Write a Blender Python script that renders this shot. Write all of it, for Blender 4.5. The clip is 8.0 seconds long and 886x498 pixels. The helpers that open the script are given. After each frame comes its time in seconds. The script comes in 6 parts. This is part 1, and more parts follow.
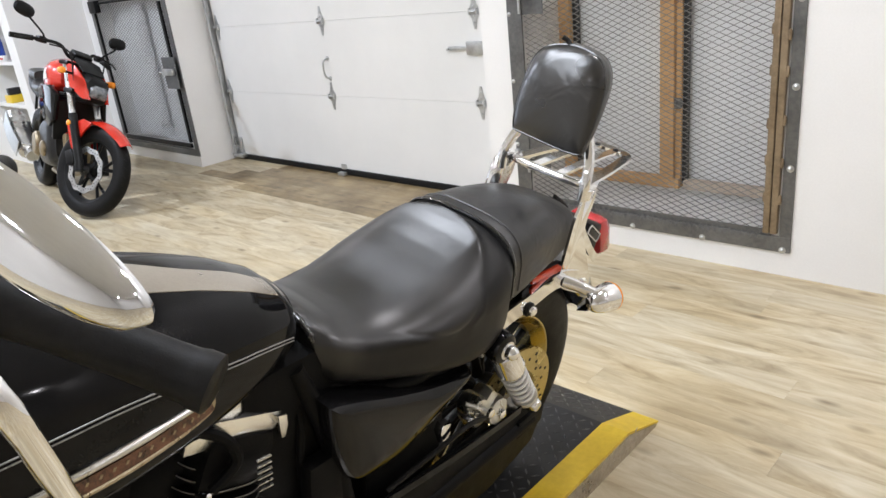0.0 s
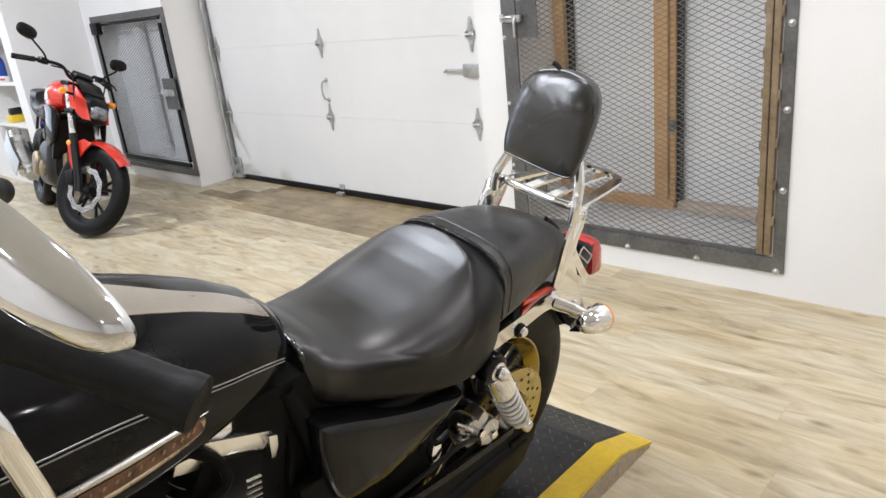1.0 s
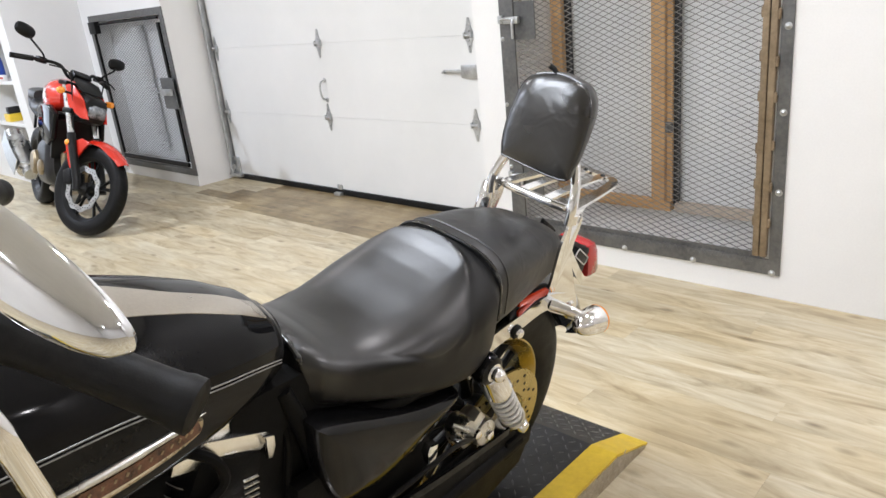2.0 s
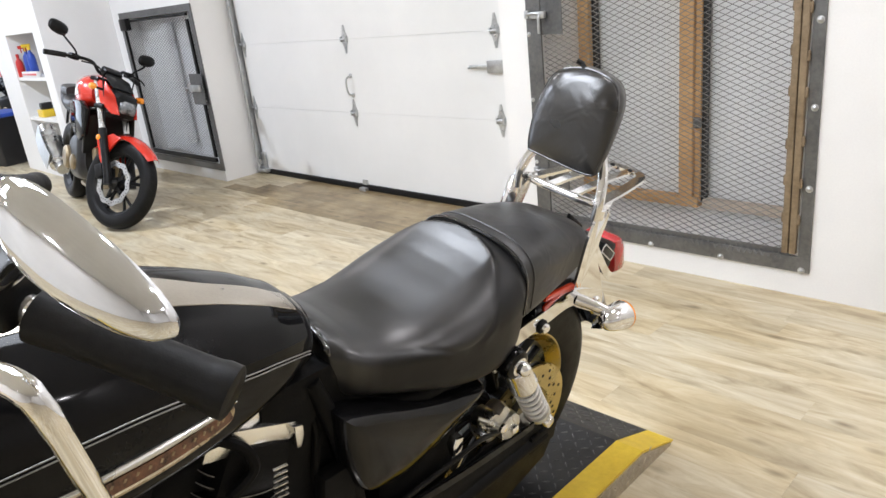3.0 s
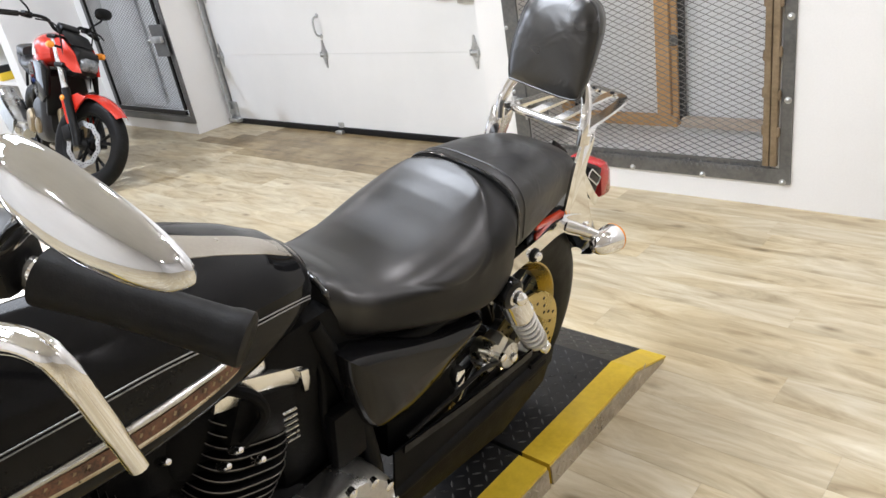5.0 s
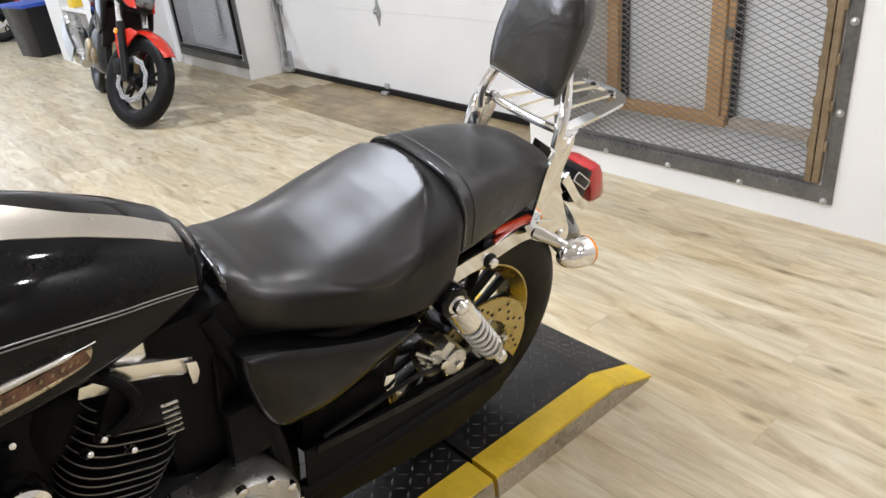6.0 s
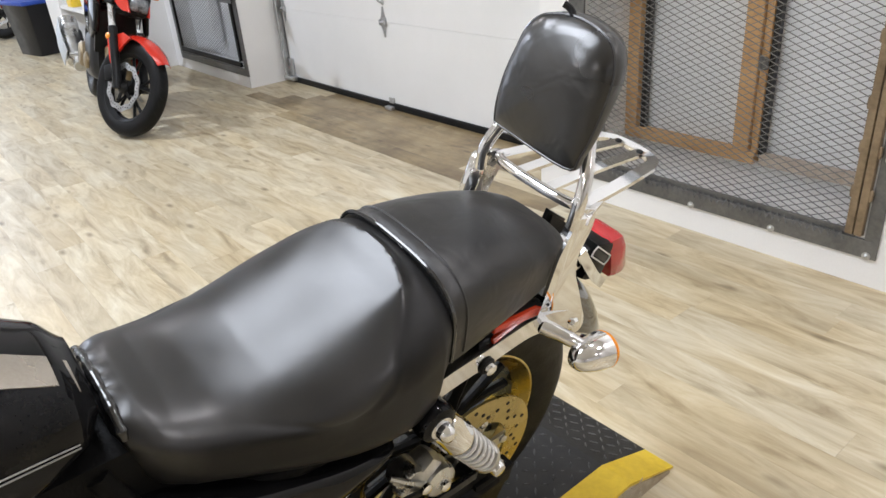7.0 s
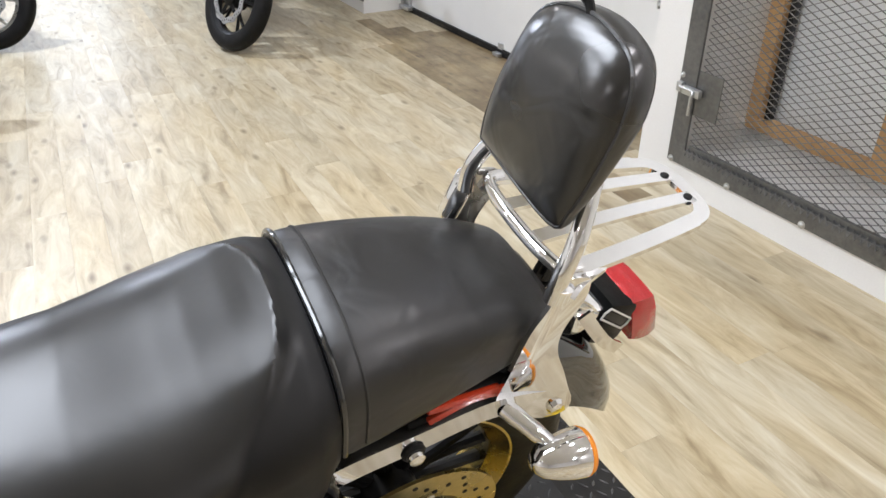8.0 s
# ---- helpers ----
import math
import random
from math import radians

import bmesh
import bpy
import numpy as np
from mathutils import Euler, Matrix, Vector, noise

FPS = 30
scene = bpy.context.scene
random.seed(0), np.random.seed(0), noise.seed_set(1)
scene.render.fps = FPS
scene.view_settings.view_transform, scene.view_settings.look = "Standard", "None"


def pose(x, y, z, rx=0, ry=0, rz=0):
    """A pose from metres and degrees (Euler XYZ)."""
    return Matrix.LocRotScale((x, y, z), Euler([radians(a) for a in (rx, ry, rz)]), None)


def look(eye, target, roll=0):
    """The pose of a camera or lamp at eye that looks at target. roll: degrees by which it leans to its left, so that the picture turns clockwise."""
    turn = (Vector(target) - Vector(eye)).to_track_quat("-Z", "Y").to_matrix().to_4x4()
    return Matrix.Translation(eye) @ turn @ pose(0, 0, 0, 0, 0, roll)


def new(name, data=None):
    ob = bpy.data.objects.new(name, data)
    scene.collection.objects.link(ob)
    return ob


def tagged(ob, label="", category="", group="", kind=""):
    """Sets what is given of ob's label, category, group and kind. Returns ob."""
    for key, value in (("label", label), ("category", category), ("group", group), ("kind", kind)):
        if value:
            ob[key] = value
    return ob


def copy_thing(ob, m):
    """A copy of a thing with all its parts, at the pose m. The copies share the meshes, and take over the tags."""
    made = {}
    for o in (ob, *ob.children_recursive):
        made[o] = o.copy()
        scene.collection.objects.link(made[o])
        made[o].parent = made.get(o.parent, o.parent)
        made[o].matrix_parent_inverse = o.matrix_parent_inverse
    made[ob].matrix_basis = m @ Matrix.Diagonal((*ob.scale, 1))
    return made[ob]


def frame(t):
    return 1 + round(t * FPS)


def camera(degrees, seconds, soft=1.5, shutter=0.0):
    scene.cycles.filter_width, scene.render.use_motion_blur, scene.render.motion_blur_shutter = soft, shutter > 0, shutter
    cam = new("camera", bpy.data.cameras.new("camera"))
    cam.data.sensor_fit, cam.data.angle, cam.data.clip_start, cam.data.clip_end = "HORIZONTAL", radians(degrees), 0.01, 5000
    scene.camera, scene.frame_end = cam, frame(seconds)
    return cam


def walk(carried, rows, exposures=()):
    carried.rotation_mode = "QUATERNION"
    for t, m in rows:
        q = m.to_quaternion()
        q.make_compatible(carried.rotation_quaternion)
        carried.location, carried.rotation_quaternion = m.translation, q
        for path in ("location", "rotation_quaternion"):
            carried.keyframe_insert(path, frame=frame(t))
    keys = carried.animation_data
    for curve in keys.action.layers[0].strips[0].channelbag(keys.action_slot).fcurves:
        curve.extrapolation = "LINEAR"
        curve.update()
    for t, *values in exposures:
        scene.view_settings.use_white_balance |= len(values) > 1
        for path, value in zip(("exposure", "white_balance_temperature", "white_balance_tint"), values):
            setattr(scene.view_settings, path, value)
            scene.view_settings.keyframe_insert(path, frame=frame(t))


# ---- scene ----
cam = camera(63.5, 8.0, soft=1.5)
PATH = [
    (0, (0.869, -2.724, 1.243), (-0.451, -1.403, 0.529), -6.5),
    (0.2, (0.881, -2.705, 1.25), (-0.395, -1.317, 0.582), -6.1),
    (0.5, (0.89, -2.714, 1.25), (-0.394, -1.329, 0.593), -5.8),
    (0.8, (0.892, -2.72, 1.253), (-0.413, -1.369, 0.566), -6.1),
    (1, (0.89, -2.724, 1.251), (-0.438, -1.384, 0.587), -6.3),
    (1.2, (0.892, -2.727, 1.259), (-0.439, -1.39, 0.594), -6.0),
    (2.3, (0.902, -2.727, 1.257), (-0.421, -1.382, 0.592), -6.1),
    (2.5, (0.906, -2.73, 1.258), (-0.441, -1.41, 0.59), -6.7),
    (3, (0.898, -2.736, 1.257), (-0.472, -1.441, 0.588), -6.4),
    (3.5, (0.892, -2.734, 1.258), (-0.485, -1.45, 0.583), -6.5),
    (4, (0.889, -2.703, 1.257), (-0.512, -1.438, 0.599), -5.9),
    (4.2, (0.889, -2.72, 1.269), (-0.516, -1.456, 0.612), -7.0),
    (4.5, (0.882, -2.752, 1.272), (-0.475, -1.432, 0.628), -9.3),
    (4.7, (0.878, -2.772, 1.259), (-0.373, -1.421, 0.478), -10.5),
    (5.8, (0.941, -2.561, 1.248), (-0.545, -1.536, 0.387), -5.7),
    (6, (0.955, -2.521, 1.243), (-0.445, -1.412, 0.342), -6.0),
    (6.2, (0.960, -2.497, 1.243), (-0.426, -1.375, 0.336), -6.8),
    (6.4, (0.939, -2.468, 1.245), (-0.450, -1.357, 0.330), -5.9),
    (6.5, (0.919, -2.449, 1.237), (-0.469, -1.337, 0.321), -5.1),
    (6.8, (0.824, -2.360, 1.239), (-0.563, -1.268, 0.298), -3.8),
    (7, (0.754, -2.306, 1.257), (-0.661, -1.211, 0.363), -4.6),
    (7.2, (0.711, -2.262, 1.244), (-0.676, -1.192, 0.281), -4.1),
    (7.5, (0.669, -2.186, 1.237), (-0.753, -1.187, 0.247), -5.2),
    (7.8, (0.648, -2.064, 1.238), (-0.84, -1.212, 0.208), -3.6),
    (8, (0.632, -1.965, 1.251), (-0.891, -1.186, 0.215), -0.4),
]
walk(cam, [(t, look(eye, target, roll)) for t, eye, target, roll in PATH], [(0.0, -0.06), (1.0, -0.03), (2.5, 0.03), (4.5, 0.07), (6.0, -0.01), (6.5, -0.05), (7.0, -0.15), (7.5, -0.19), (8.0, -0.15)])

# ---- light ----
world = bpy.data.worlds.new("world")
scene.world = world
world.use_nodes = True
world.node_tree.nodes["Background"].inputs[0].default_value = (0.75, 0.85, 1.0, 1)
world.node_tree.nodes["Background"].inputs[1].default_value = 0.05
WARM, COOL = (1.0, 0.968, 1.02), (0.84, 0.92, 1.10)
LAMPS = [(-4.9, -2.8, 172.0, COOL), (-6.6, -2.5, 20.0, COOL), (-8.2, -1.9, 50.0, COOL), (-10.2, -1.9, 60.0, COOL), (-12.4, -1.9, 60.0, COOL), (1.6, -5.6, 27.0, WARM), (-0.8, -5.6, 25.0, WARM), (-3.2, -5.6, 22.0, WARM),
         (-5.6, -5.6, 22.0, WARM), (-9.0, -5.6, 30.0, WARM), (5.4, -0.6, 52.0, WARM), (6.8, -3.6, 30.0, WARM), (2.0, -0.42, 48.0, WARM), (0.3, -0.75, 19.0, WARM), (-2.9, -1.0, 20.0, WARM)]
POWER = 0.67
FILL_TINT = (0.80, 0.90, 1.06)
TUBES = [(-0.76, -2.24, 52.0, COOL, 1.40), (-0.76, -3.85, 16.0, COOL, 0.55)]
CEIL = 3.0


# ---- materials ----
def material(name):
    m = bpy.data.materials.new(name)
    m.use_nodes = True
    nt = m.node_tree
    return m, nt, nt.nodes["Principled BSDF"]


def node(nt, kind, **inputs):
    n = nt.nodes.new(kind)
    for key, value in inputs.items():
        n.inputs[key.replace("_", " ")].default_value = value
    return n


def ramp(nt, fac, stops):
    r = nt.nodes.new("ShaderNodeValToRGB")
    while len(r.color_ramp.elements) < len(stops):
        r.color_ramp.elements.new(0.5)
    for e, (at, c) in zip(r.color_ramp.elements, stops):
        e.position, e.color = at, (*c, 1)
    nt.links.new(fac, r.inputs[0])
    return r


def shade(name, low, high, rough=0.5, metal=0.0, scale=6.0, fine=90.0, bump=0.02, rough_var=0.1, coat=0.0, spec=0.5):
    """A surface whose colour drifts between two tones at two scales, with fine relief."""
    m, nt, b = material(name)
    tc = nt.nodes.new("ShaderNodeTexCoord")
    big = node(nt, "ShaderNodeTexNoise", Scale=scale, Detail=5.0, Roughness=0.6)
    small = node(nt, "ShaderNodeTexNoise", Scale=fine, Detail=4.0, Roughness=0.6)
    for n in (big, small):
        nt.links.new(tc.outputs["Object"], n.inputs["Vector"])
    mix = nt.nodes.new("ShaderNodeMath")
    mix.operation = "MULTIPLY_ADD"
    mix.inputs[1].default_value = 0.35
    nt.links.new(small.outputs["Fac"], mix.inputs[0])
    half = nt.nodes.new("ShaderNodeMath")
    half.operation = "MULTIPLY"
    half.inputs[1].default_value = 0.65
    nt.links.new(big.outputs["Fac"], half.inputs[0])
    nt.links.new(half.outputs[0], mix.inputs[2])
    r = ramp(nt, mix.outputs[0], [(0.36, low), (0.64, high)])
    nt.links.new(r.outputs[0], b.inputs["Base Color"])
    rr = node(nt, "ShaderNodeMapRange")
    rr.inputs[1].default_value, rr.inputs[2].default_value = 0.3, 0.7
    rr.inputs[3].default_value, rr.inputs[4].default_value = max(0.02, rough - rough_var), min(1, rough + rough_var)
    nt.links.new(big.outputs["Fac"], rr.inputs[0])
    nt.links.new(rr.outputs[0], b.inputs["Roughness"])
    b.inputs["Metallic"].default_value = metal
    b.inputs["Specular IOR Level"].default_value = spec
    b.inputs["Coat Weight"].default_value = coat
    b.inputs["Coat Roughness"].default_value = 0.04
    if bump:
        bp = node(nt, "ShaderNodeBump", Strength=bump, Distance=0.01)
        nt.links.new(small.outputs["Fac"], bp.inputs["Height"])
        nt.links.new(bp.outputs[0], b.inputs["Normal"])
    return m


def glow(name, color, strength):
    m, nt, b = material(name)
    b.inputs["Base Color"].default_value = (*color, 1)
    b.inputs["Emission Color"].default_value = (*color, 1)
    b.inputs["Emission Strength"].default_value = strength
    return m


def plank_material(name, browns=None):
    """Light oak laminate: streaks along the board, knots, one tone a board; an optional pair of brown tones is
    multiplied over it in blotches.
    """
    m, nt, b = material(name)
    tc = nt.nodes.new("ShaderNodeTexCoord")
    info = nt.nodes.new("ShaderNodeObjectInfo")
    geo = nt.nodes.new("ShaderNodeNewGeometry")
    rnd = nt.nodes.new("ShaderNodeMath")
    rnd.operation = "ADD"
    nt.links.new(info.outputs["Random"], rnd.inputs[0])
    nt.links.new(geo.outputs["Random Per Island"], rnd.inputs[1])
    frac = nt.nodes.new("ShaderNodeMath")
    frac.operation = "FRACT"
    nt.links.new(rnd.outputs[0], frac.inputs[0])
    jump = nt.nodes.new("ShaderNodeVectorMath")
    jump.operation = "SCALE"
    jump.inputs[0].default_value = (37.0, 91.0, 13.0)
    nt.links.new(frac.outputs[0], jump.inputs["Scale"])
    add = nt.nodes.new("ShaderNodeVectorMath")
    nt.links.new(geo.outputs["Position"], add.inputs[0])
    nt.links.new(jump.outputs[0], add.inputs[1])
    maps = []
    for sc in ((3.4, 15.0, 1.0), (8.0, 75.0, 1.0), (4.4, 11.0, 1.0), (1.6, 3.4, 1.0)):
        mp = nt.nodes.new("ShaderNodeMapping")
        mp.inputs["Scale"].default_value = sc
        nt.links.new(add.outputs[0], mp.inputs["Vector"])
        maps.append(mp)
    broad = node(nt, "ShaderNodeTexNoise", Scale=1.0, Detail=5.0, Roughness=0.62, Distortion=0.9)
    grain = node(nt, "ShaderNodeTexNoise", Scale=1.0, Detail=6.0, Roughness=0.7)
    knot = node(nt, "ShaderNodeTexVoronoi", Scale=0.85)
    cloud = node(nt, "ShaderNodeTexNoise", Scale=1.0, Detail=3.0)
    for mp, n in zip(maps, (broad, grain, knot, cloud)):
        nt.links.new(mp.outputs[0], n.inputs["Vector"])
    c1 = ramp(nt, broad.outputs["Fac"], [(0.28, (0.30, 0.237, 0.148)), (0.42, (0.455, 0.382, 0.257)), (0.56, (0.555, 0.488, 0.352)), (0.74, (0.65, 0.60, 0.48))])
    c2 = ramp(nt, grain.outputs["Fac"], [(0.32, (0.78, 0.76, 0.73)), (0.58, (1.0, 1.0, 1.0))])
    cl = ramp(nt, cloud.outputs["Fac"], [(0.35, (0.96, 0.92, 0.82)), (0.62, (0.97, 0.985, 0.99))])
    mul0 = nt.nodes.new("ShaderNodeMixRGB")
    mul0.blend_type = "MULTIPLY"
    mul0.inputs[0].default_value = 1.0
    nt.links.new(c1.outputs[0], mul0.inputs[1])
    nt.links.new(cl.outputs[0], mul0.inputs[2])
    mul = nt.nodes.new("ShaderNodeMixRGB")
    mul.blend_type = "MULTIPLY"
    mul.inputs[0].default_value = 0.45
    nt.links.new(mul0.outputs[0], mul.inputs[1])
    nt.links.new(c2.outputs[0], mul.inputs[2])
    kr = ramp(nt, knot.outputs["Distance"], [(0.03, (0.30, 0.24, 0.17)), (0.17, (1, 1, 1))])
    mul2 = nt.nodes.new("ShaderNodeMixRGB")
    mul2.blend_type = "MULTIPLY"
    mul2.inputs[0].default_value = 0.8
    nt.links.new(mul.outputs[0], mul2.inputs[1])
    nt.links.new(kr.outputs[0], mul2.inputs[2])
    tone = ramp(nt, frac.outputs[0], [(0.0, (0.86, 0.845, 0.82)), (0.5, (0.98, 0.975, 0.965)), (1.0, (1.05, 1.04, 1.02))])
    mul3 = nt.nodes.new("ShaderNodeMixRGB")
    mul3.blend_type = "MULTIPLY"
    mul3.inputs[0].default_value = 1.0
    nt.links.new(mul2.outputs[0], mul3.inputs[1])
    nt.links.new(tone.outputs[0], mul3.inputs[2])
    last = mul3
    if browns:
        blotch = node(nt, "ShaderNodeTexNoise", Scale=3.2, Detail=6.0, Roughness=0.65)
        nt.links.new(geo.outputs["Position"], blotch.inputs["Vector"])
        tones = ramp(nt, blotch.outputs["Fac"], [(0.36, browns[0]), (0.62, browns[1])])
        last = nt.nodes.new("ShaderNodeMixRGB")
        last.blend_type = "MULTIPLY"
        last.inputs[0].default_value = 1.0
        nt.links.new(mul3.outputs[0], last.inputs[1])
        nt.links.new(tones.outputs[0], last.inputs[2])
    nt.links.new(last.outputs[0], b.inputs["Base Color"])
    rr = node(nt, "ShaderNodeMapRange")
    rr.inputs[3].default_value, rr.inputs[4].default_value = 0.34, 0.50
    nt.links.new(grain.outputs["Fac"], rr.inputs[0])
    nt.links.new(rr.outputs[0], b.inputs["Roughness"])
    b.inputs["Specular IOR Level"].default_value = 0.75
    bp = node(nt, "ShaderNodeBump", Strength=0.12, Distance=0.003)
    nt.links.new(grain.outputs["Fac"], bp.inputs["Height"])
    nt.links.new(bp.outputs[0], b.inputs["Normal"])
    return m


def leather_material(name, spec, fold, rough=(0.26, 0.37), tone=1.0, worn=False):
    m, nt, b = material(name)
    tc = nt.nodes.new("ShaderNodeTexCoord")
    big = node(nt, "ShaderNodeTexNoise", Scale=9.0, Detail=1.5, Roughness=0.5)
    wr = node(nt, "ShaderNodeTexNoise", Scale=17.0, Detail=2.0, Distortion=0.7)
    turn = nt.nodes.new("ShaderNodeMapping")
    turn.inputs["Location"].default_value = (3.13, 5.71, 7.37)
    turn.inputs["Rotation"].default_value = (0.7, 0.4, 0.3)
    nt.links.new(tc.outputs["Object"], turn.inputs["Vector"])
    for n in (big, wr):
        nt.links.new(turn.outputs[0], n.inputs["Vector"])
    c = ramp(nt, big.outputs["Fac"], [(0.35, (0.010 * tone, 0.0098 * tone, 0.0098 * tone)), (0.7, (0.019 * tone, 0.0185 * tone, 0.018 * tone))])
    nt.links.new(c.outputs[0], b.inputs["Base Color"])
    rr = node(nt, "ShaderNodeMapRange")
    rr.inputs[1].default_value, rr.inputs[2].default_value = 0.3, 0.7
    rr.inputs[3].default_value, rr.inputs[4].default_value = rough
    nt.links.new(big.outputs["Fac"], rr.inputs[0])
    nt.links.new(rr.outputs[0], b.inputs["Roughness"])
    b.inputs["Specular IOR Level"].default_value = spec
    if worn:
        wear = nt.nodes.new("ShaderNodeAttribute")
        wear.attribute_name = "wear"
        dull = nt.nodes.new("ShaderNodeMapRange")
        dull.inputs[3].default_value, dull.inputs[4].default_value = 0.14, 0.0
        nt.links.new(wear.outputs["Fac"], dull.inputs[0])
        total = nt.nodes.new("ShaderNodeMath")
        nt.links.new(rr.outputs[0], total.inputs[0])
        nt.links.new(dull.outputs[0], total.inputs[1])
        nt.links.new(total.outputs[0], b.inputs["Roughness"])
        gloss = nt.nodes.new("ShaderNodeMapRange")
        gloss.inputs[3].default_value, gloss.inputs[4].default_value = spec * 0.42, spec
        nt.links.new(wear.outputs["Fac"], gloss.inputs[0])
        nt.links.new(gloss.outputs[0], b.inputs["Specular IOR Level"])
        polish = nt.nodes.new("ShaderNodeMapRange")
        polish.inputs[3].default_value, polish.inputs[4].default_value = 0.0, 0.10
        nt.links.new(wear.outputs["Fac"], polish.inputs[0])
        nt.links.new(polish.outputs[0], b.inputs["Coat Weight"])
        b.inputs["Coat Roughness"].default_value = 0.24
    b2 = node(nt, "ShaderNodeBump", Strength=fold, Distance=0.01)
    nt.links.new(wr.outputs["Fac"], b2.inputs["Height"])
    nt.links.new(b2.outputs[0], b.inputs["Normal"])
    return m


OAK = plank_material("oak_laminate")
BROWN_OAK = plank_material("brown_oak_laminate", ((0.34, 0.275, 0.19), (0.65, 0.58, 0.46)))
VINYL = leather_material("black_vinyl", 0.58, 0.30, (0.34, 0.48), tone=0.9)
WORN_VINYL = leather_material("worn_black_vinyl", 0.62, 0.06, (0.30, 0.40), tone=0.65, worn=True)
ROLLED_VINYL = leather_material("glossy_rolled_vinyl", 0.9, 0.25, (0.10, 0.18))
PAD_VINYL = leather_material("creased_black_vinyl", 0.9, 0.42, (0.24, 0.36), tone=0.8)
WALL = shade("white_wall_paint", (0.76, 0.755, 0.74), (0.82, 0.815, 0.80), 0.55, scale=1.2, fine=140, bump=0.05)
DOOR_WHITE = shade("white_door_enamel", (0.72, 0.725, 0.71), (0.79, 0.79, 0.775), 0.42, scale=1.5, fine=220, bump=0.06)
CEILING_MAT = shade("ceiling_paint", (0.74, 0.74, 0.735), (0.80, 0.80, 0.79), 0.85, scale=2, fine=60, bump=0.05)
CEILING_WHITE = shade("ceiling_white", (0.74, 0.74, 0.73), (0.80, 0.80, 0.79), 0.8, scale=2, fine=60, bump=0.05)
STEEL = shade("dark_mill_steel", (0.11, 0.113, 0.115), (0.21, 0.21, 0.207), 0.42, 0.75, scale=5, fine=60, bump=0.05)
RUST_STEEL = shade("brown_rusted_steel", (0.16, 0.115, 0.07), (0.34, 0.26, 0.17), 0.5, 0.5, scale=7, fine=50, bump=0.12)
MESH_STEEL = shade("expanded_steel", (0.18, 0.18, 0.178), (0.32, 0.315, 0.30), 0.45, 0.6, scale=9, fine=120, bump=0.0)
PALE_MESH = shade("pale_expanded_steel", (0.24, 0.24, 0.24), (0.38, 0.38, 0.37), 0.5, 0.5, scale=9, fine=120, bump=0.0)
GALV = shade("galvanised_steel", (0.42, 0.43, 0.43), (0.62, 0.63, 0.63), 0.38, 0.85, scale=18, fine=140, bump=0.05)
CHROME = shade("chrome", (0.82, 0.82, 0.83), (0.88, 0.88, 0.88), 0.06, 1.0, scale=9, fine=60, bump=0.0, rough_var=0.025)
MIRROR_CHROME = shade("mirror_chrome", (0.76, 0.78, 0.82), (0.82, 0.84, 0.87), 0.05, 1.0, scale=9, fine=60, bump=0.0, rough_var=0.02)
POLISHED = shade("polished_alloy", (0.78, 0.77, 0.74), (0.86, 0.85, 0.82), 0.24, 1.0, scale=9, fine=90, bump=0.02, rough_var=0.06)
BRUSHED = shade("brushed_aluminium", (0.52, 0.52, 0.51), (0.68, 0.68, 0.66), 0.30, 1.0, scale=9, fine=160, bump=0.04)
SPRING = shade("pale_spring_paint", (0.66, 0.66, 0.65), (0.76, 0.76, 0.74), 0.25, 0.2, scale=20, fine=90, bump=0.0)
DISC_STEEL = shade("brake_disc_steel", (0.46, 0.37, 0.15), (0.60, 0.49, 0.22), 0.28, 1.0, scale=12, fine=150, bump=0.03)
GLOSS_BLACK = shade("gloss_black_paint", (0.004, 0.004, 0.0045), (0.007, 0.007, 0.0075), 0.07, 0.0, scale=3, fine=200, bump=0.0, rough_var=0.03, spec=0.17)
SIDE_BLACK = shade("gloss_black_cover", (0.004, 0.004, 0.0045), (0.007, 0.007, 0.0075), 0.12, 0.0, scale=3, fine=200, bump=0.0, rough_var=0.04, spec=0.30)
FENDER_BLACK = shade("polished_black_fender", (0.006, 0.006, 0.006), (0.010, 0.010, 0.010), 0.06, 0.0, scale=3, fine=200, bump=0.0, rough_var=0.03, spec=0.6, coat=0.6)
CHAMPAGNE = shade("champagne_paint", (0.37, 0.33, 0.28), (0.45, 0.41, 0.35), 0.28, 0.75, scale=6, fine=260, bump=0.0, rough_var=0.05)
SATIN_BLACK = shade("satin_black_metal", (0.004, 0.004, 0.004), (0.009, 0.009, 0.0088), 0.40, 0.0, scale=9, fine=90, bump=0.05, spec=0.2)
RUBBER = shade("black_rubber", (0.006, 0.006, 0.006), (0.014, 0.0135, 0.013), 0.50, 0.0, scale=14, fine=140, bump=0.08, spec=0.16)
DAMPER_DARK = shade("dark_damper_paint", (0.012, 0.012, 0.012), (0.03, 0.03, 0.03), 0.4, 0.2, scale=12, fine=120, bump=0.04)
ENGINE_BLACK = shade("wrinkle_black_paint", (0.0025, 0.0025, 0.0025), (0.006, 0.006, 0.006), 0.55, 0.0, scale=12, fine=240, bump=0.12, spec=0.10)
BADGE_EDGE = shade("worn_gold_edge", (0.34, 0.27, 0.17), (0.52, 0.44, 0.31), 0.32, 0.7, scale=50, fine=200, bump=0.03)
TYRE = shade("tyre_rubber", (0.003, 0.003, 0.003), (0.008, 0.0079, 0.0077), 0.5, 0.0, scale=20, fine=150, bump=0.08, spec=0.18)
TREAD_BLACK = shade("black_painted_tread", (0.006, 0.0062, 0.0065), (0.018, 0.018, 0.018), 0.40, 0.0, scale=5, fine=60, bump=0.08, spec=0.5)
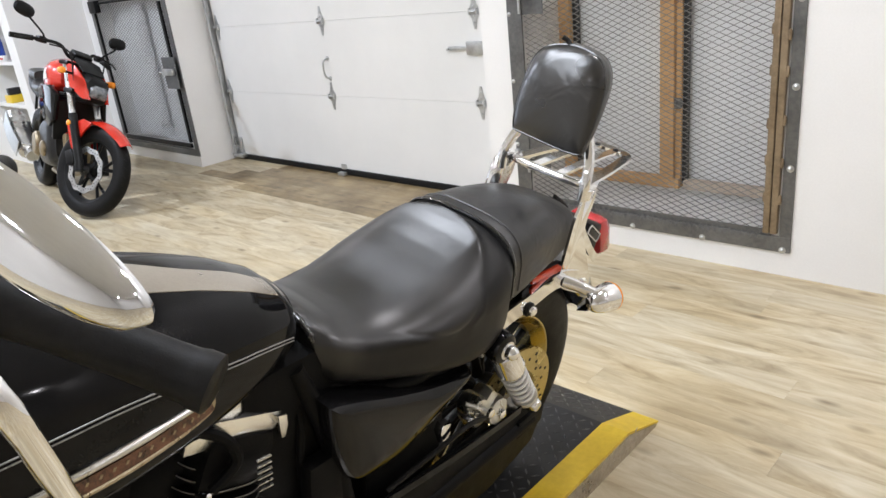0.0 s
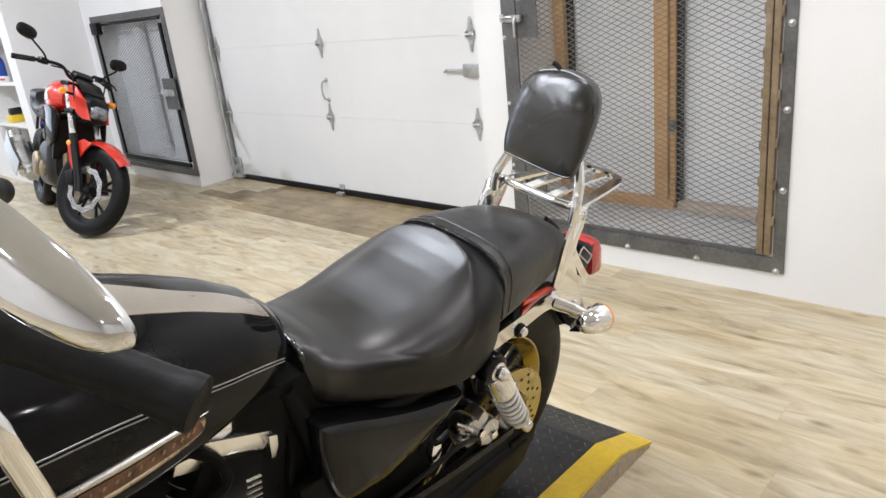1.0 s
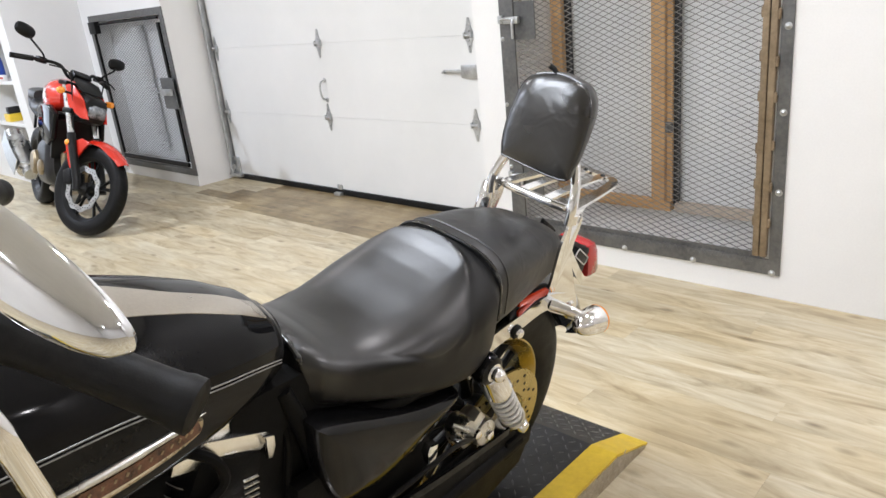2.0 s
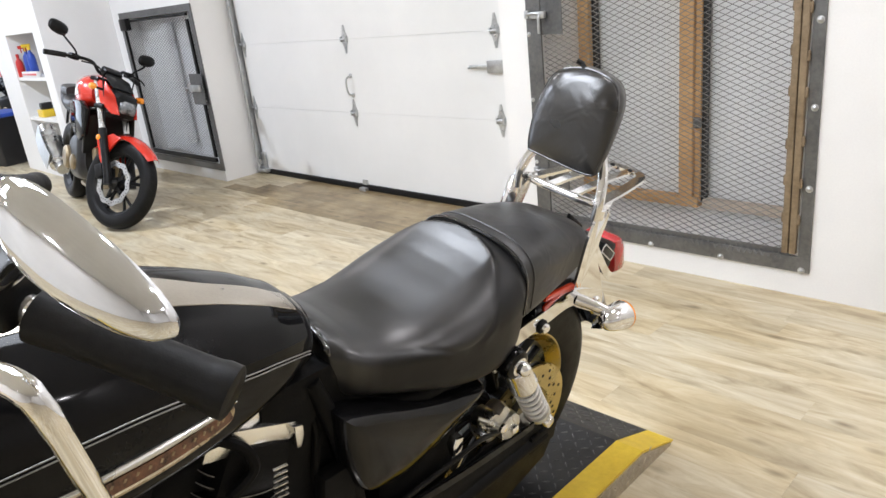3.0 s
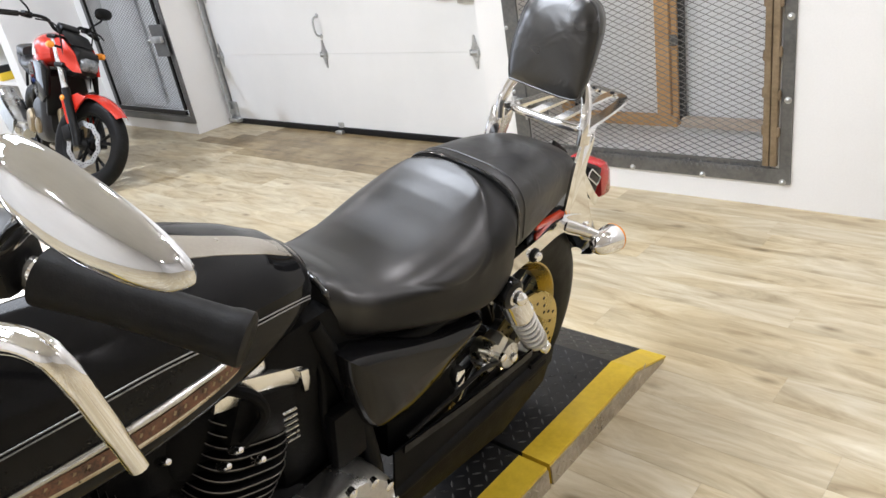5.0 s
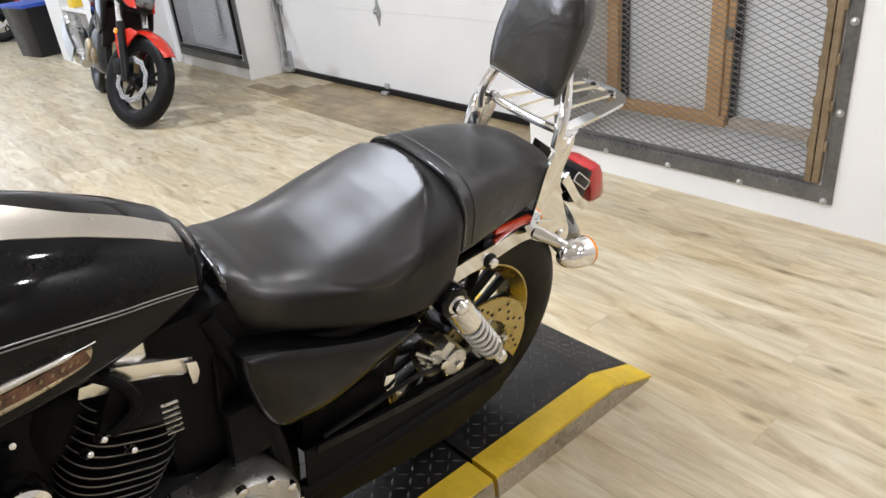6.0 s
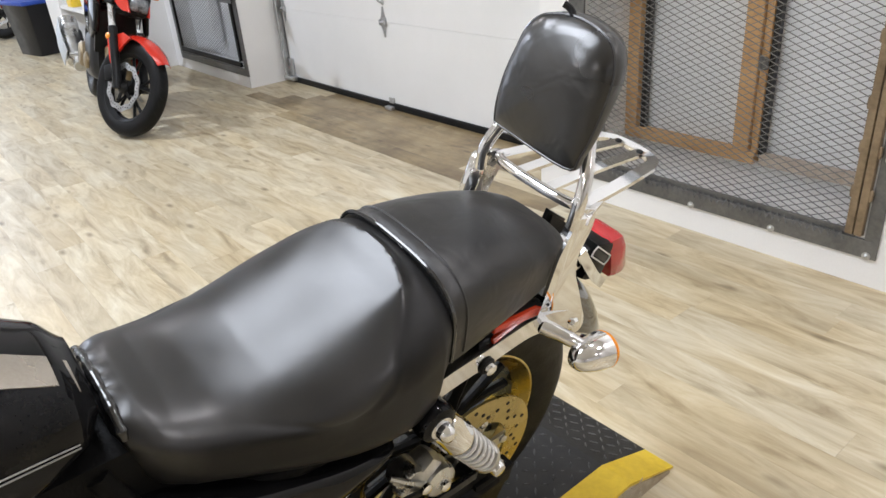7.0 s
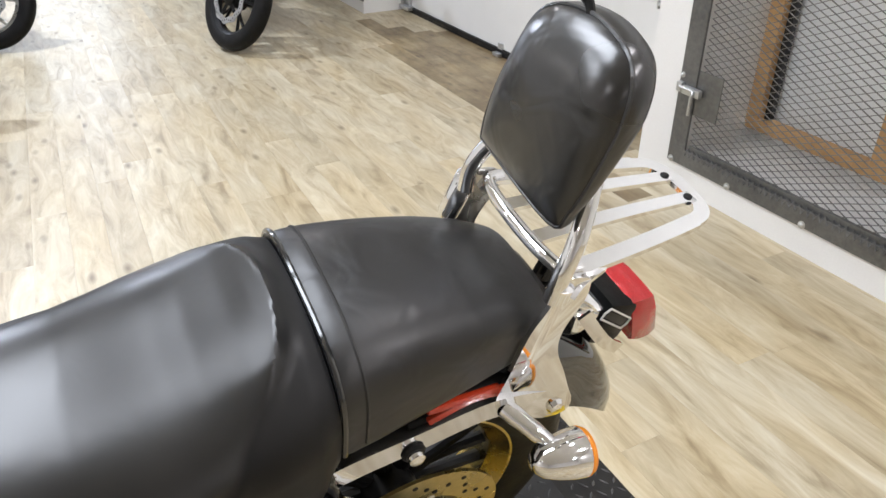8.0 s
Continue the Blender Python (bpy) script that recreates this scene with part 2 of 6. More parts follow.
TREAD_WORN = shade("worn_black_tread_lug", (0.02, 0.02, 0.02), (0.075, 0.075, 0.074), 0.36, 0.2, scale=9, fine=60, bump=0.05)
TREAD_BARE = shade("worn_tread_plate", (0.30, 0.26, 0.20), (0.52, 0.47, 0.38), 0.36, 0.7, scale=8, fine=60, bump=0.08)
YELLOW = shade("safety_yellow_paint", (0.55, 0.37, 0.02), (0.74, 0.53, 0.04), 0.42, 0.0, scale=6, fine=50, bump=0.05)
PINE = shade("pine_stud", (0.48, 0.27, 0.11), (0.64, 0.40, 0.19), 0.6, 0.0, scale=6, fine=60, bump=0.08)
PALE_PINE = shade("pale_weathered_pine", (0.42, 0.33, 0.25), (0.60, 0.52, 0.43), 0.65, 0.0, scale=7, fine=60, bump=0.08)
GREY_PANEL = shade("grey_sheet", (0.76, 0.77, 0.78), (0.84, 0.85, 0.85), 0.55, 0.0, scale=1.6, fine=70, bump=0.04)
RED = shade("red_enamel", (0.52, 0.022, 0.010), (0.64, 0.035, 0.018), 0.22, 0.0, scale=4, fine=120, bump=0.0, coat=0.8)
RED_LENS = shade("red_lens", (0.42, 0.010, 0.014), (0.58, 0.022, 0.028), 0.18, 0.0, scale=8, fine=300, bump=0.25, coat=0.5)
DULL_ORANGE = shade("dull_orange_enamel", (0.030, 0.018, 0.013), (0.22, 0.10, 0.055), 0.35, 0.2, scale=60, fine=300, bump=0.05)
AMBER = shade("amber_lens", (0.85, 0.26, 0.02), (0.95, 0.36, 0.04), 0.2, 0.0, scale=8, fine=120, bump=0.05)
ORANGE_RED = shade("orange_reflector", (0.50, 0.035, 0.010), (0.62, 0.06, 0.02), 0.2, 0.0, scale=12, fine=220, bump=0.1)
CLEAR_GREY = shade("headlight_lens", (0.03, 0.032, 0.035), (0.35, 0.37, 0.39), 0.12, 0.3, scale=20, fine=60, bump=0.0)
ENGINE_GREY = shade("grey_cast_aluminium", (0.20, 0.19, 0.175), (0.34, 0.325, 0.30), 0.42, 0.8, scale=14, fine=90, bump=0.08)
BRONZE = shade("bronze_engine_paint", (0.22, 0.17, 0.10), (0.34, 0.27, 0.17), 0.38, 0.6, scale=14, fine=90, bump=0.06)
SILVER_LINE = shade("silver_pinstripe", (0.24, 0.24, 0.24), (0.32, 0.32, 0.31), 0.3, 0.3, scale=20, fine=90, bump=0.0)
BLUE = shade("blue_plastic", (0.02, 0.06, 0.34), (0.03, 0.09, 0.46), 0.4, 0.0, scale=7, fine=80, bump=0.03)
BIN_BLACK = shade("black_plastic", (0.008, 0.008, 0.009), (0.016, 0.016, 0.018), 0.45, 0.0, scale=7, fine=80, bump=0.04)
RED_PLASTIC = shade("red_plastic", (0.5, 0.02, 0.02), (0.62, 0.04, 0.03), 0.35, 0.0, scale=7, fine=80, bump=0.0)
YELLOW_PLASTIC = shade("yellow_plastic", (0.72, 0.48, 0.02), (0.82, 0.58, 0.05), 0.4, 0.0, scale=7, fine=80, bump=0.0)
PAPER = shade("white_card", (0.68, 0.67, 0.65), (0.78, 0.77, 0.75), 0.6, 0.0, scale=7, fine=80, bump=0.0)
LAMP_GLOW = glow("lamp_glow", (0.95, 0.97, 1.0), 14.0)
TROFFER_GLOW = glow("troffer_glow", (0.93, 0.97, 1.03), 9.0)

# ---- building blocks ----


def part(name, bm, mat, parent=None, label="", smooth=True, kind=""):
    me = bpy.data.meshes.new(name)
    bmesh.ops.recalc_face_normals(bm, faces=bm.faces)
    bm.to_mesh(me)
    bm.free()
    me.materials.append(mat)
    if smooth:
        me.shade_smooth()
        me.set_sharp_from_angle(angle=radians(38))
    ob = new(name, me)
    if parent:
        ob.parent = parent
    return tagged(ob, label=label, kind=kind)


def holder(name, m, label, category, group=""):
    ob = new(name)
    ob.empty_display_size = 0.1
    ob.matrix_world = m
    return tagged(ob, label, category, group)


def soft(ob, levels=2):
    md = ob.modifiers.new("smooth", "SUBSURF")
    md.levels = md.render_levels = levels
    return ob


def box(bm, c, s, bevel=0.0, m=None):
    """A box of size s round c, its edges rounded by bevel, turned by m about c."""
    r = bmesh.ops.create_cube(bm, size=1.0)
    vs = r["verts"]
    for v in vs:
        v.co = Vector((v.co.x * s[0], v.co.y * s[1], v.co.z * s[2]))
    if bevel:
        es = list({e for v in vs for e in v.link_edges})
        out = bmesh.ops.bevel(bm, geom=es, offset=bevel, segments=2, profile=0.6, affect="EDGES")
        vs = list({v for f in out["faces"] for v in f.verts} | {v for v in vs if v.is_valid})
    rot = m.to_3x3() if m else Matrix.Identity(3)
    for v in vs:
        v.co = rot @ v.co + Vector(c)
    return bm


def smooth_path(pts, n=6):
    pts = [Vector(p) for p in pts]
    out = []
    for i in range(len(pts) - 1):
        p0, p1, p2, p3 = pts[max(i - 1, 0)], pts[i], pts[i + 1], pts[min(i + 2, len(pts) - 1)]
        for k in range(n):
            t = k / n
            out.append(0.5 * ((2 * p1) + (p2 - p0) * t + (2 * p0 - 5 * p1 + 4 * p2 - p3) * t * t + (3 * p1 - p0 - 3 * p2 + p3) * t ** 3))
    out.append(pts[-1])
    return out


def skin(bm, rings, cap=True, loop=False):
    vs = [[bm.verts.new(p) for p in ring] for ring in rings]
    n = len(vs[0])
    pairs = list(zip(vs, vs[1:])) + ([(vs[-1], vs[0])] if loop else [])
    for a, b in pairs:
        for i in range(n):
            bm.faces.new((a[i], a[(i + 1) % n], b[(i + 1) % n], b[i]))
    if cap and not loop:
        bm.faces.new(vs[0][::-1])
        bm.faces.new(vs[-1])
    return bm


def tube(bm, pts, r, seg=12, n=0, flat=1.0, closed=False):
    """A round bar along pts; r is one radius or one for each point; flat squeezes it across."""
    pts = smooth_path(pts, n) if n else [Vector(p) for p in pts]
    k = len(pts)
    rings = []
    side = None
    for i, p in enumerate(pts):
        if closed:
            d = (pts[(i + 1) % k] - pts[i - 1]).normalized()
        else:
            d = (pts[min(i + 1, k - 1)] - pts[max(i - 1, 0)]).normalized()
        if side is None:
            side = d.orthogonal().normalized()
        side = (side - d * side.dot(d)).normalized()
        up = d.cross(side)
        rad = r[min(int(i * len(r) / k), len(r) - 1)] if isinstance(r, (list, tuple)) else r
        rings.append([p + (side * math.cos(a) + up * math.sin(a) * flat) * rad for a in (2 * math.pi * j / seg for j in range(seg))])
    return skin(bm, rings, not closed, closed)


def strip(bm, pts, width, thick, up=(0, 0, 1), n=0):
    """A flat bar along pts: width across, thick along up."""
    pts = smooth_path(pts, n) if n else [Vector(p) for p in pts]
    k, rings = len(pts), []
    for i, p in enumerate(pts):
        d = (pts[min(i + 1, k - 1)] - pts[max(i - 1, 0)]).normalized()
        s = d.cross(Vector(up)).normalized()
        u = s.cross(d).normalized()
        a, b = s * width / 2, u * thick / 2
        rings.append([p - a - b, p + a - b, p + a + b, p - a + b])
    return skin(bm, rings)


def lathe(bm, profile, c, axis, seg=32, closed=False):
    """profile: (radius, along); turned about axis through c."""
    axis = Vector(axis).normalized()
    s = axis.orthogonal().normalized()
    t = axis.cross(s)
    rings = [[Vector(c) + axis * a + (s * math.cos(q) + t * math.sin(q)) * max(r, 1e-4) for q in (2 * math.pi * j / seg for j in range(seg))] for r, a in profile]
    return skin(bm, rings, not closed, closed)


def plate(bm, outline, thick, bevel=0.0):
    """A flat piece with that outline; thick is a vector."""
    th = Vector(thick)
    a = [bm.verts.new(Vector(p) - th / 2) for p in outline]
    b = [bm.verts.new(Vector(p) + th / 2) for p in outline]
    n = len(a)
    fs = [bm.faces.new(a[::-1]), bm.faces.new(b)]
    for i in range(n):
        bm.faces.new((a[i], a[(i + 1) % n], b[(i + 1) % n], b[i]))
    if bevel:
        es = [e for f in fs for e in f.edges]
        bmesh.ops.bevel(bm, geom=list(set(es)), offset=bevel, segments=2, profile=0.5, affect="EDGES")
    return bm


def B():
    return bmesh.new()

# ---- the room ----
def structure(name, mat, boxes, label="", bevel=0.0):
    bm = B()
    for (x0, x1), (y0, y1), (z0, z1) in boxes:
        box(bm, ((x0 + x1) / 2, (y0 + y1) / 2, (z0 + z1) / 2), (x1 - x0, y1 - y0, z1 - z0), bevel)
    ob = part(name, bm, mat, None, label, smooth=False)
    return tagged(ob, label, kind="structure")


WY = 0.40
structure("wall_north", WALL, [
    ((-5.95, -5.72), (0, WY), (0, CEIL)), ((-5.72, -4.52), (0, WY), (0, 0.15)), ((-5.72, -4.52), (0, WY), (1.335, CEIL)),
    ((-4.52, -4.464), (0, WY), (0, CEIL)), ((-4.464, -1.430), (0, WY), (2.35, CEIL)), ((-1.430, -1.20), (0, WY), (0, CEIL)),
    ((-1.20, -0.03), (0, WY), (0, 0.145)), ((-1.20, -0.03), (0, WY), (1.64, CEIL)), ((-0.03, 8.2), (0, WY), (0, CEIL))],
    "white painted wall with a garage door opening")
NX0, NX1, NZ0, NZ1 = -6.95, -6.15, 0.07, 1.315
for bay in (((-7.45, NX0), (-0.63, 0.4), (0, CEIL)), ((NX1, -5.95), (-0.63, 0.4), (0, CEIL)), ((NX0, NX1), (-0.63, 0.4), (0, NZ0)),
            ((NX0, NX1), (-0.63, 0.4), (NZ1, CEIL)), ((NX0, NX1), (-0.27, 0.4), (NZ0, NZ1))):
    structure("wall_shelf_bay", WALL, [bay], "white wall bay with a built-in shelf niche")
structure("wall_north_far", WALL, [((-14.2, -7.45), (1.3, 1.45), (0, CEIL))], "white painted wall")
structure("wall_west", WALL, [((-14.35, -14.2), (-6.7, -4.8), (0, CEIL)), ((-14.35, -14.2), (-0.6, 1.45), (0, CEIL)), ((-14.35, -14.2), (-4.8, -0.6), (0, 0.5)), ((-14.35, -14.2), (-4.8, -0.6), (2.6, CEIL))], "white painted wall with an added window opening, out of view")
# window added out of view; its area light gives the floor a cool sheen
win = structure("window_1", CEILING_WHITE, [((-14.32, -14.23), (-4.8, -0.6), (0.5, 0.56)), ((-14.32, -14.23), (-4.8, -0.6), (2.54, 2.6)), ((-14.32, -14.23), (-4.8, -4.74), (0.56, 2.54)), ((-14.32, -14.23), (-0.66, -0.6), (0.56, 2.54)),
                ((-14.32, -14.23), (-2.73, -2.67), (0.56, 2.54))], "added white framed window, out of view")
ld = bpy.data.lights.new("window_light", "AREA")
ld.shape, ld.size, ld.size_y, ld.energy, ld.color = "RECTANGLE", 4.1, 2.0, 85.0, FILL_TINT
lo = new("window_light", ld)
lo.matrix_world = pose(-14.19, -2.7, 1.55, 90, 0, -90)
structure("wall_south", WALL, [((-14.35, 8.35), (-6.85, -6.7), (0, CEIL))], "white painted wall")
structure("wall_east", WALL, [((8.2, 8.35), (-6.7, 0.4), (0, CEIL))], "white painted wall")
structure("ceiling", CEILING_MAT, [((-14.35, 8.35), (-6.85, 1.45), (CEIL, CEIL + 0.1))], "white painted ceiling")
floor = structure("floor", SATIN_BLACK, [((-14.35, 8.35), (-6.85, 1.45), (-0.12, -0.012))], "light oak laminate floor")

# closing panels behind the openings
structure("wall_behind_openings", WALL, [((-5.9, -4.4), (0.55, 0.6), (0, 2.3)), ((-4.464, -1.430), (0.42, 0.47), (0, 2.4)), ((-1.430, 0.3), (0.55, 0.6), (0, 2.3))],
          "plain wall behind the openings")
for z, x0 in ((0.93, NX0), (0.555, NX0)):
    structure("trim", WALL, [((x0, NX1), (-0.62, -0.27), (z - 0.03, z))], "white shelf board in the niche")

# ---- ceiling lamps ----
for lx, ly, watts, tint in LAMPS:
    lamp = holder("ceiling_lamp", pose(lx, ly, CEIL), "round white recessed ceiling lamp, lit", "lamp", "ceiling lamps")
    part("ring", lathe(B(), [(0.085, -0.004), (0.11, -0.004), (0.12, -0.012), (0.11, -0.02), (0.085, -0.018)], (0, 0, 0), (0, 0, 1), 28, closed=True), CEILING_WHITE, lamp)
    part("diffuser", lathe(B(), [(0.084, -0.006), (0.084, -0.010), (0.06, -0.014), (0.0, -0.016)], (0, 0, 0), (0, 0, 1), 28), LAMP_GLOW, lamp, "glowing diffuser")
    ld = bpy.data.lights.new("lamp_light", "AREA")
    ld.shape, ld.size, ld.energy, ld.color = "DISK", 0.16, watts * POWER, tint
    lo = new("lamp_light", ld)
    lo.matrix_world = pose(lx, ly, CEIL - 0.03)

for lx, ly, watts, tint, wide in TUBES:
    lamp = holder("troffer_lamp", pose(lx, ly, CEIL), "long white ceiling troffer lamp, lit", "lamp", "troffer lamps")
    part("housing", box(B(), (0, 0, -0.02), (wide + 0.05, 1.24, 0.04), 0.006), CEILING_WHITE, lamp)
    part("diffuser", box(B(), (0, 0, -0.042), (wide, 1.18, 0.006), 0.002), TROFFER_GLOW, lamp, "glowing diffuser")
    ld = bpy.data.lights.new("troffer_light", "AREA")
    ld.shape, ld.size, ld.size_y, ld.energy, ld.color = "RECTANGLE", wide, 1.18, watts * POWER, tint
    lo = new("troffer_light", ld)
    lo.matrix_world = pose(lx, ly, CEIL - 0.055)


# ---- garage door ----
def garage_door():
    x0, x1, y = -4.40, -1.45, 0.33
    g = holder("garage_door", pose((x0 + x1) / 2, y, 0), "closed white sectional garage door with grey hinges", "garage door")
    w = x1 - x0
    joints = [0.03, 0.55, 1.04, 1.54, 2.05, 2.40]
    for z0, z1 in zip(joints, joints[1:]):
        bm = B()
        box(bm, (0, 0.025, (z0 + z1) / 2), (w, 0.05, z1 - z0 - 0.0010), 0.0010)
        part("panel", bm, DOOR_WHITE, g, "", False)
    part("bottom_seal", box(B(), (0, 0.014, 0.021), (w, 0.060, 0.042), 0.010), RUBBER, g, "black rubber bottom seal")

    def hinge(x, z, flip=False):
        bm = B()
        out = [(-0.006, 0.092), (0.006, 0.092), (0.018, 0.036), (0.030, 0.018), (0.030, -0.018), (0.018, -0.036), (0.006, -0.092), (-0.006, -0.092),
               (-0.018, -0.036), (-0.030, -0.018), (-0.030, 0.018), (-0.018, 0.036)]
        plate(bm, [(x + a, -0.004, z + c) for a, c in out], (0, 0.004, 0))
        lathe(bm, [(0.010, -0.028), (0.010, 0.028)], (x, -0.014, z), (1, 0, 0), 12)
        for s in (-1, 1):
            box(bm, (x + s * 0.024, -0.012, z), (0.010, 0.022, 0.034), 0.003)
            for q in (0.026, 0.058):
                lathe(bm, [(0.006, 0), (0.006, 0.005), (0.003, 0.006)], (x, -0.006, z + s * q), (0, -1, 0), 6)
        part("hinge", bm, GALV, g, "galvanised hinge plate")

    for z in joints[1:5]:
        for x in (x0 + 0.04, -3.065, x1 - 0.295):
            hinge(x - (x0 + x1) / 2, z)
    hx = -3.06 - (x0 + x1) / 2
    bm = tube(B(), [(hx, -0.002, 0.80), (hx - 0.004, -0.035, 0.785), (hx - 0.008, -0.042, 0.735), (hx - 0.004, -0.035, 0.685), (hx, -0.002, 0.668)], 0.0065, 10, 5)
    for z in (0.80, 0.668):
        lathe(bm, [(0.016, 0), (0.016, 0.003), (0.006, 0.006)], (hx, -0.001, z), (0, -1, 0), 12)
    part("lift_handle", bm, GALV, g, "grey steel pull handle")
    lx = -1.80 - (x0 + x1) / 2
    bm = box(B(), (lx + 0.05, -0.012, 0.85), (0.12, 0.02, 0.07), 0.005)
    box(bm, (lx - 0.07, -0.012, 0.85), (0.16, 0.012, 0.02), 0.003)
    tube(bm, [(lx - 0.14, -0.012, 0.85), (lx - 0.14, -0.035, 0.845)], 0.007, 8)
    part("slide_bolt", bm, GALV, g, "galvanised slide bolt")
    bm = box(B(), (hx, -0.02, 0.012), (0.07, 0.05, 0.022), 0.004)
    box(bm, (hx, -0.006, 0.045), (0.05, 0.012, 0.06), 0.003)
    part("floor_bracket", bm, GALV, g, "small grey bracket")
    for sx in (-1, 1):
        e = sx * (w / 2 + 0.018)
        bm = box(B(), (e, -0.02, 1.15), (0.006, 0.06, 2.2), 0.001)
        box(bm, (e - sx * 0.014, -0.048, 1.15), (0.03, 0.004, 2.2), 0.001)
        box(bm, (e + sx * 0.02, 0.01, 1.15), (0.035, 0.004, 2.2), 0.001)
        part("track", bm, GALV, g, "galvanised vertical track", False)
        bm = box(B(), (e - sx * 0.04, -0.012, 0.10), (0.09, 0.02, 0.16), 0.004)
        box(bm, (e - sx * 0.05, -0.03, 0.035), (0.15, 0.05, 0.03), 0.006)
        lathe(bm, [(0.022, -0.01), (0.022, 0.01)], (e - sx * 0.02, -0.035, 0.10), (1, 0, 0), 14)
        part("bottom_bracket", bm, GALV, g, "galvanised roller bracket")


garage_door()


# ---- expanded steel mesh ----
def expanded(x0, x1, z0, z1, y, lw=0.051, sw=0.0235, t=0.0022, d=0.0036, mat=None):
    """Diamonds lw wide and sw high, as flat strands."""
    verts, faces = [], []

    def stick(a, b):
        dx, dz = b[0] - a[0], b[1] - a[1]
        n = math.hypot(dx, dz)
        px, pz = -dz / n * t / 2, dx / n * t / 2
        k = len(verts)
        for (qx, qz) in (a, b):
            for s in (-1, 1):
                for yy in (y - d / 2 - (0.0012 if s > 0 else 0), y + d / 2):
                    verts.append((qx + s * px, yy, qz + s * pz))
        faces.extend([(k, k + 2, k + 6, k + 4), (k + 1, k + 5, k + 7, k + 3), (k, k + 4, k + 5, k + 1), (k + 2, k + 3, k + 7, k + 6)])

    nx, nz = int((x1 - x0) / lw), int((z1 - z0) / (sw / 2))
    lw = (x1 - x0) / nx
    hh = (z1 - z0) / nz
    for j in range(nz):
        for i in range(nx):
            xa = x0 + i * lw
            p = (j % 2) * 0.5
            m = (xa + lw / 2, z0 + (j + (0 if p else 1)) * hh)
            a = (xa, z0 + (j + (1 if p else 0)) * hh)
            b = (xa + lw, a[1])
            stick(a, m)
            stick(m, b)
    me = bpy.data.meshes.new("mesh")
    me.from_pydata(verts, [], faces)
    me.materials.append(mat or MESH_STEEL)
    return me


def bolt(x, y, z, r=0.012):
    return lathe(B(), [(r * 1.5, 0), (r * 1.5, 0.0015), (r, 0.002), (r * 0.95, 0.006), (r * 0.5, 0.009), (0.0, 0.010)], (x, y, z), (0, -1, 0), 14)


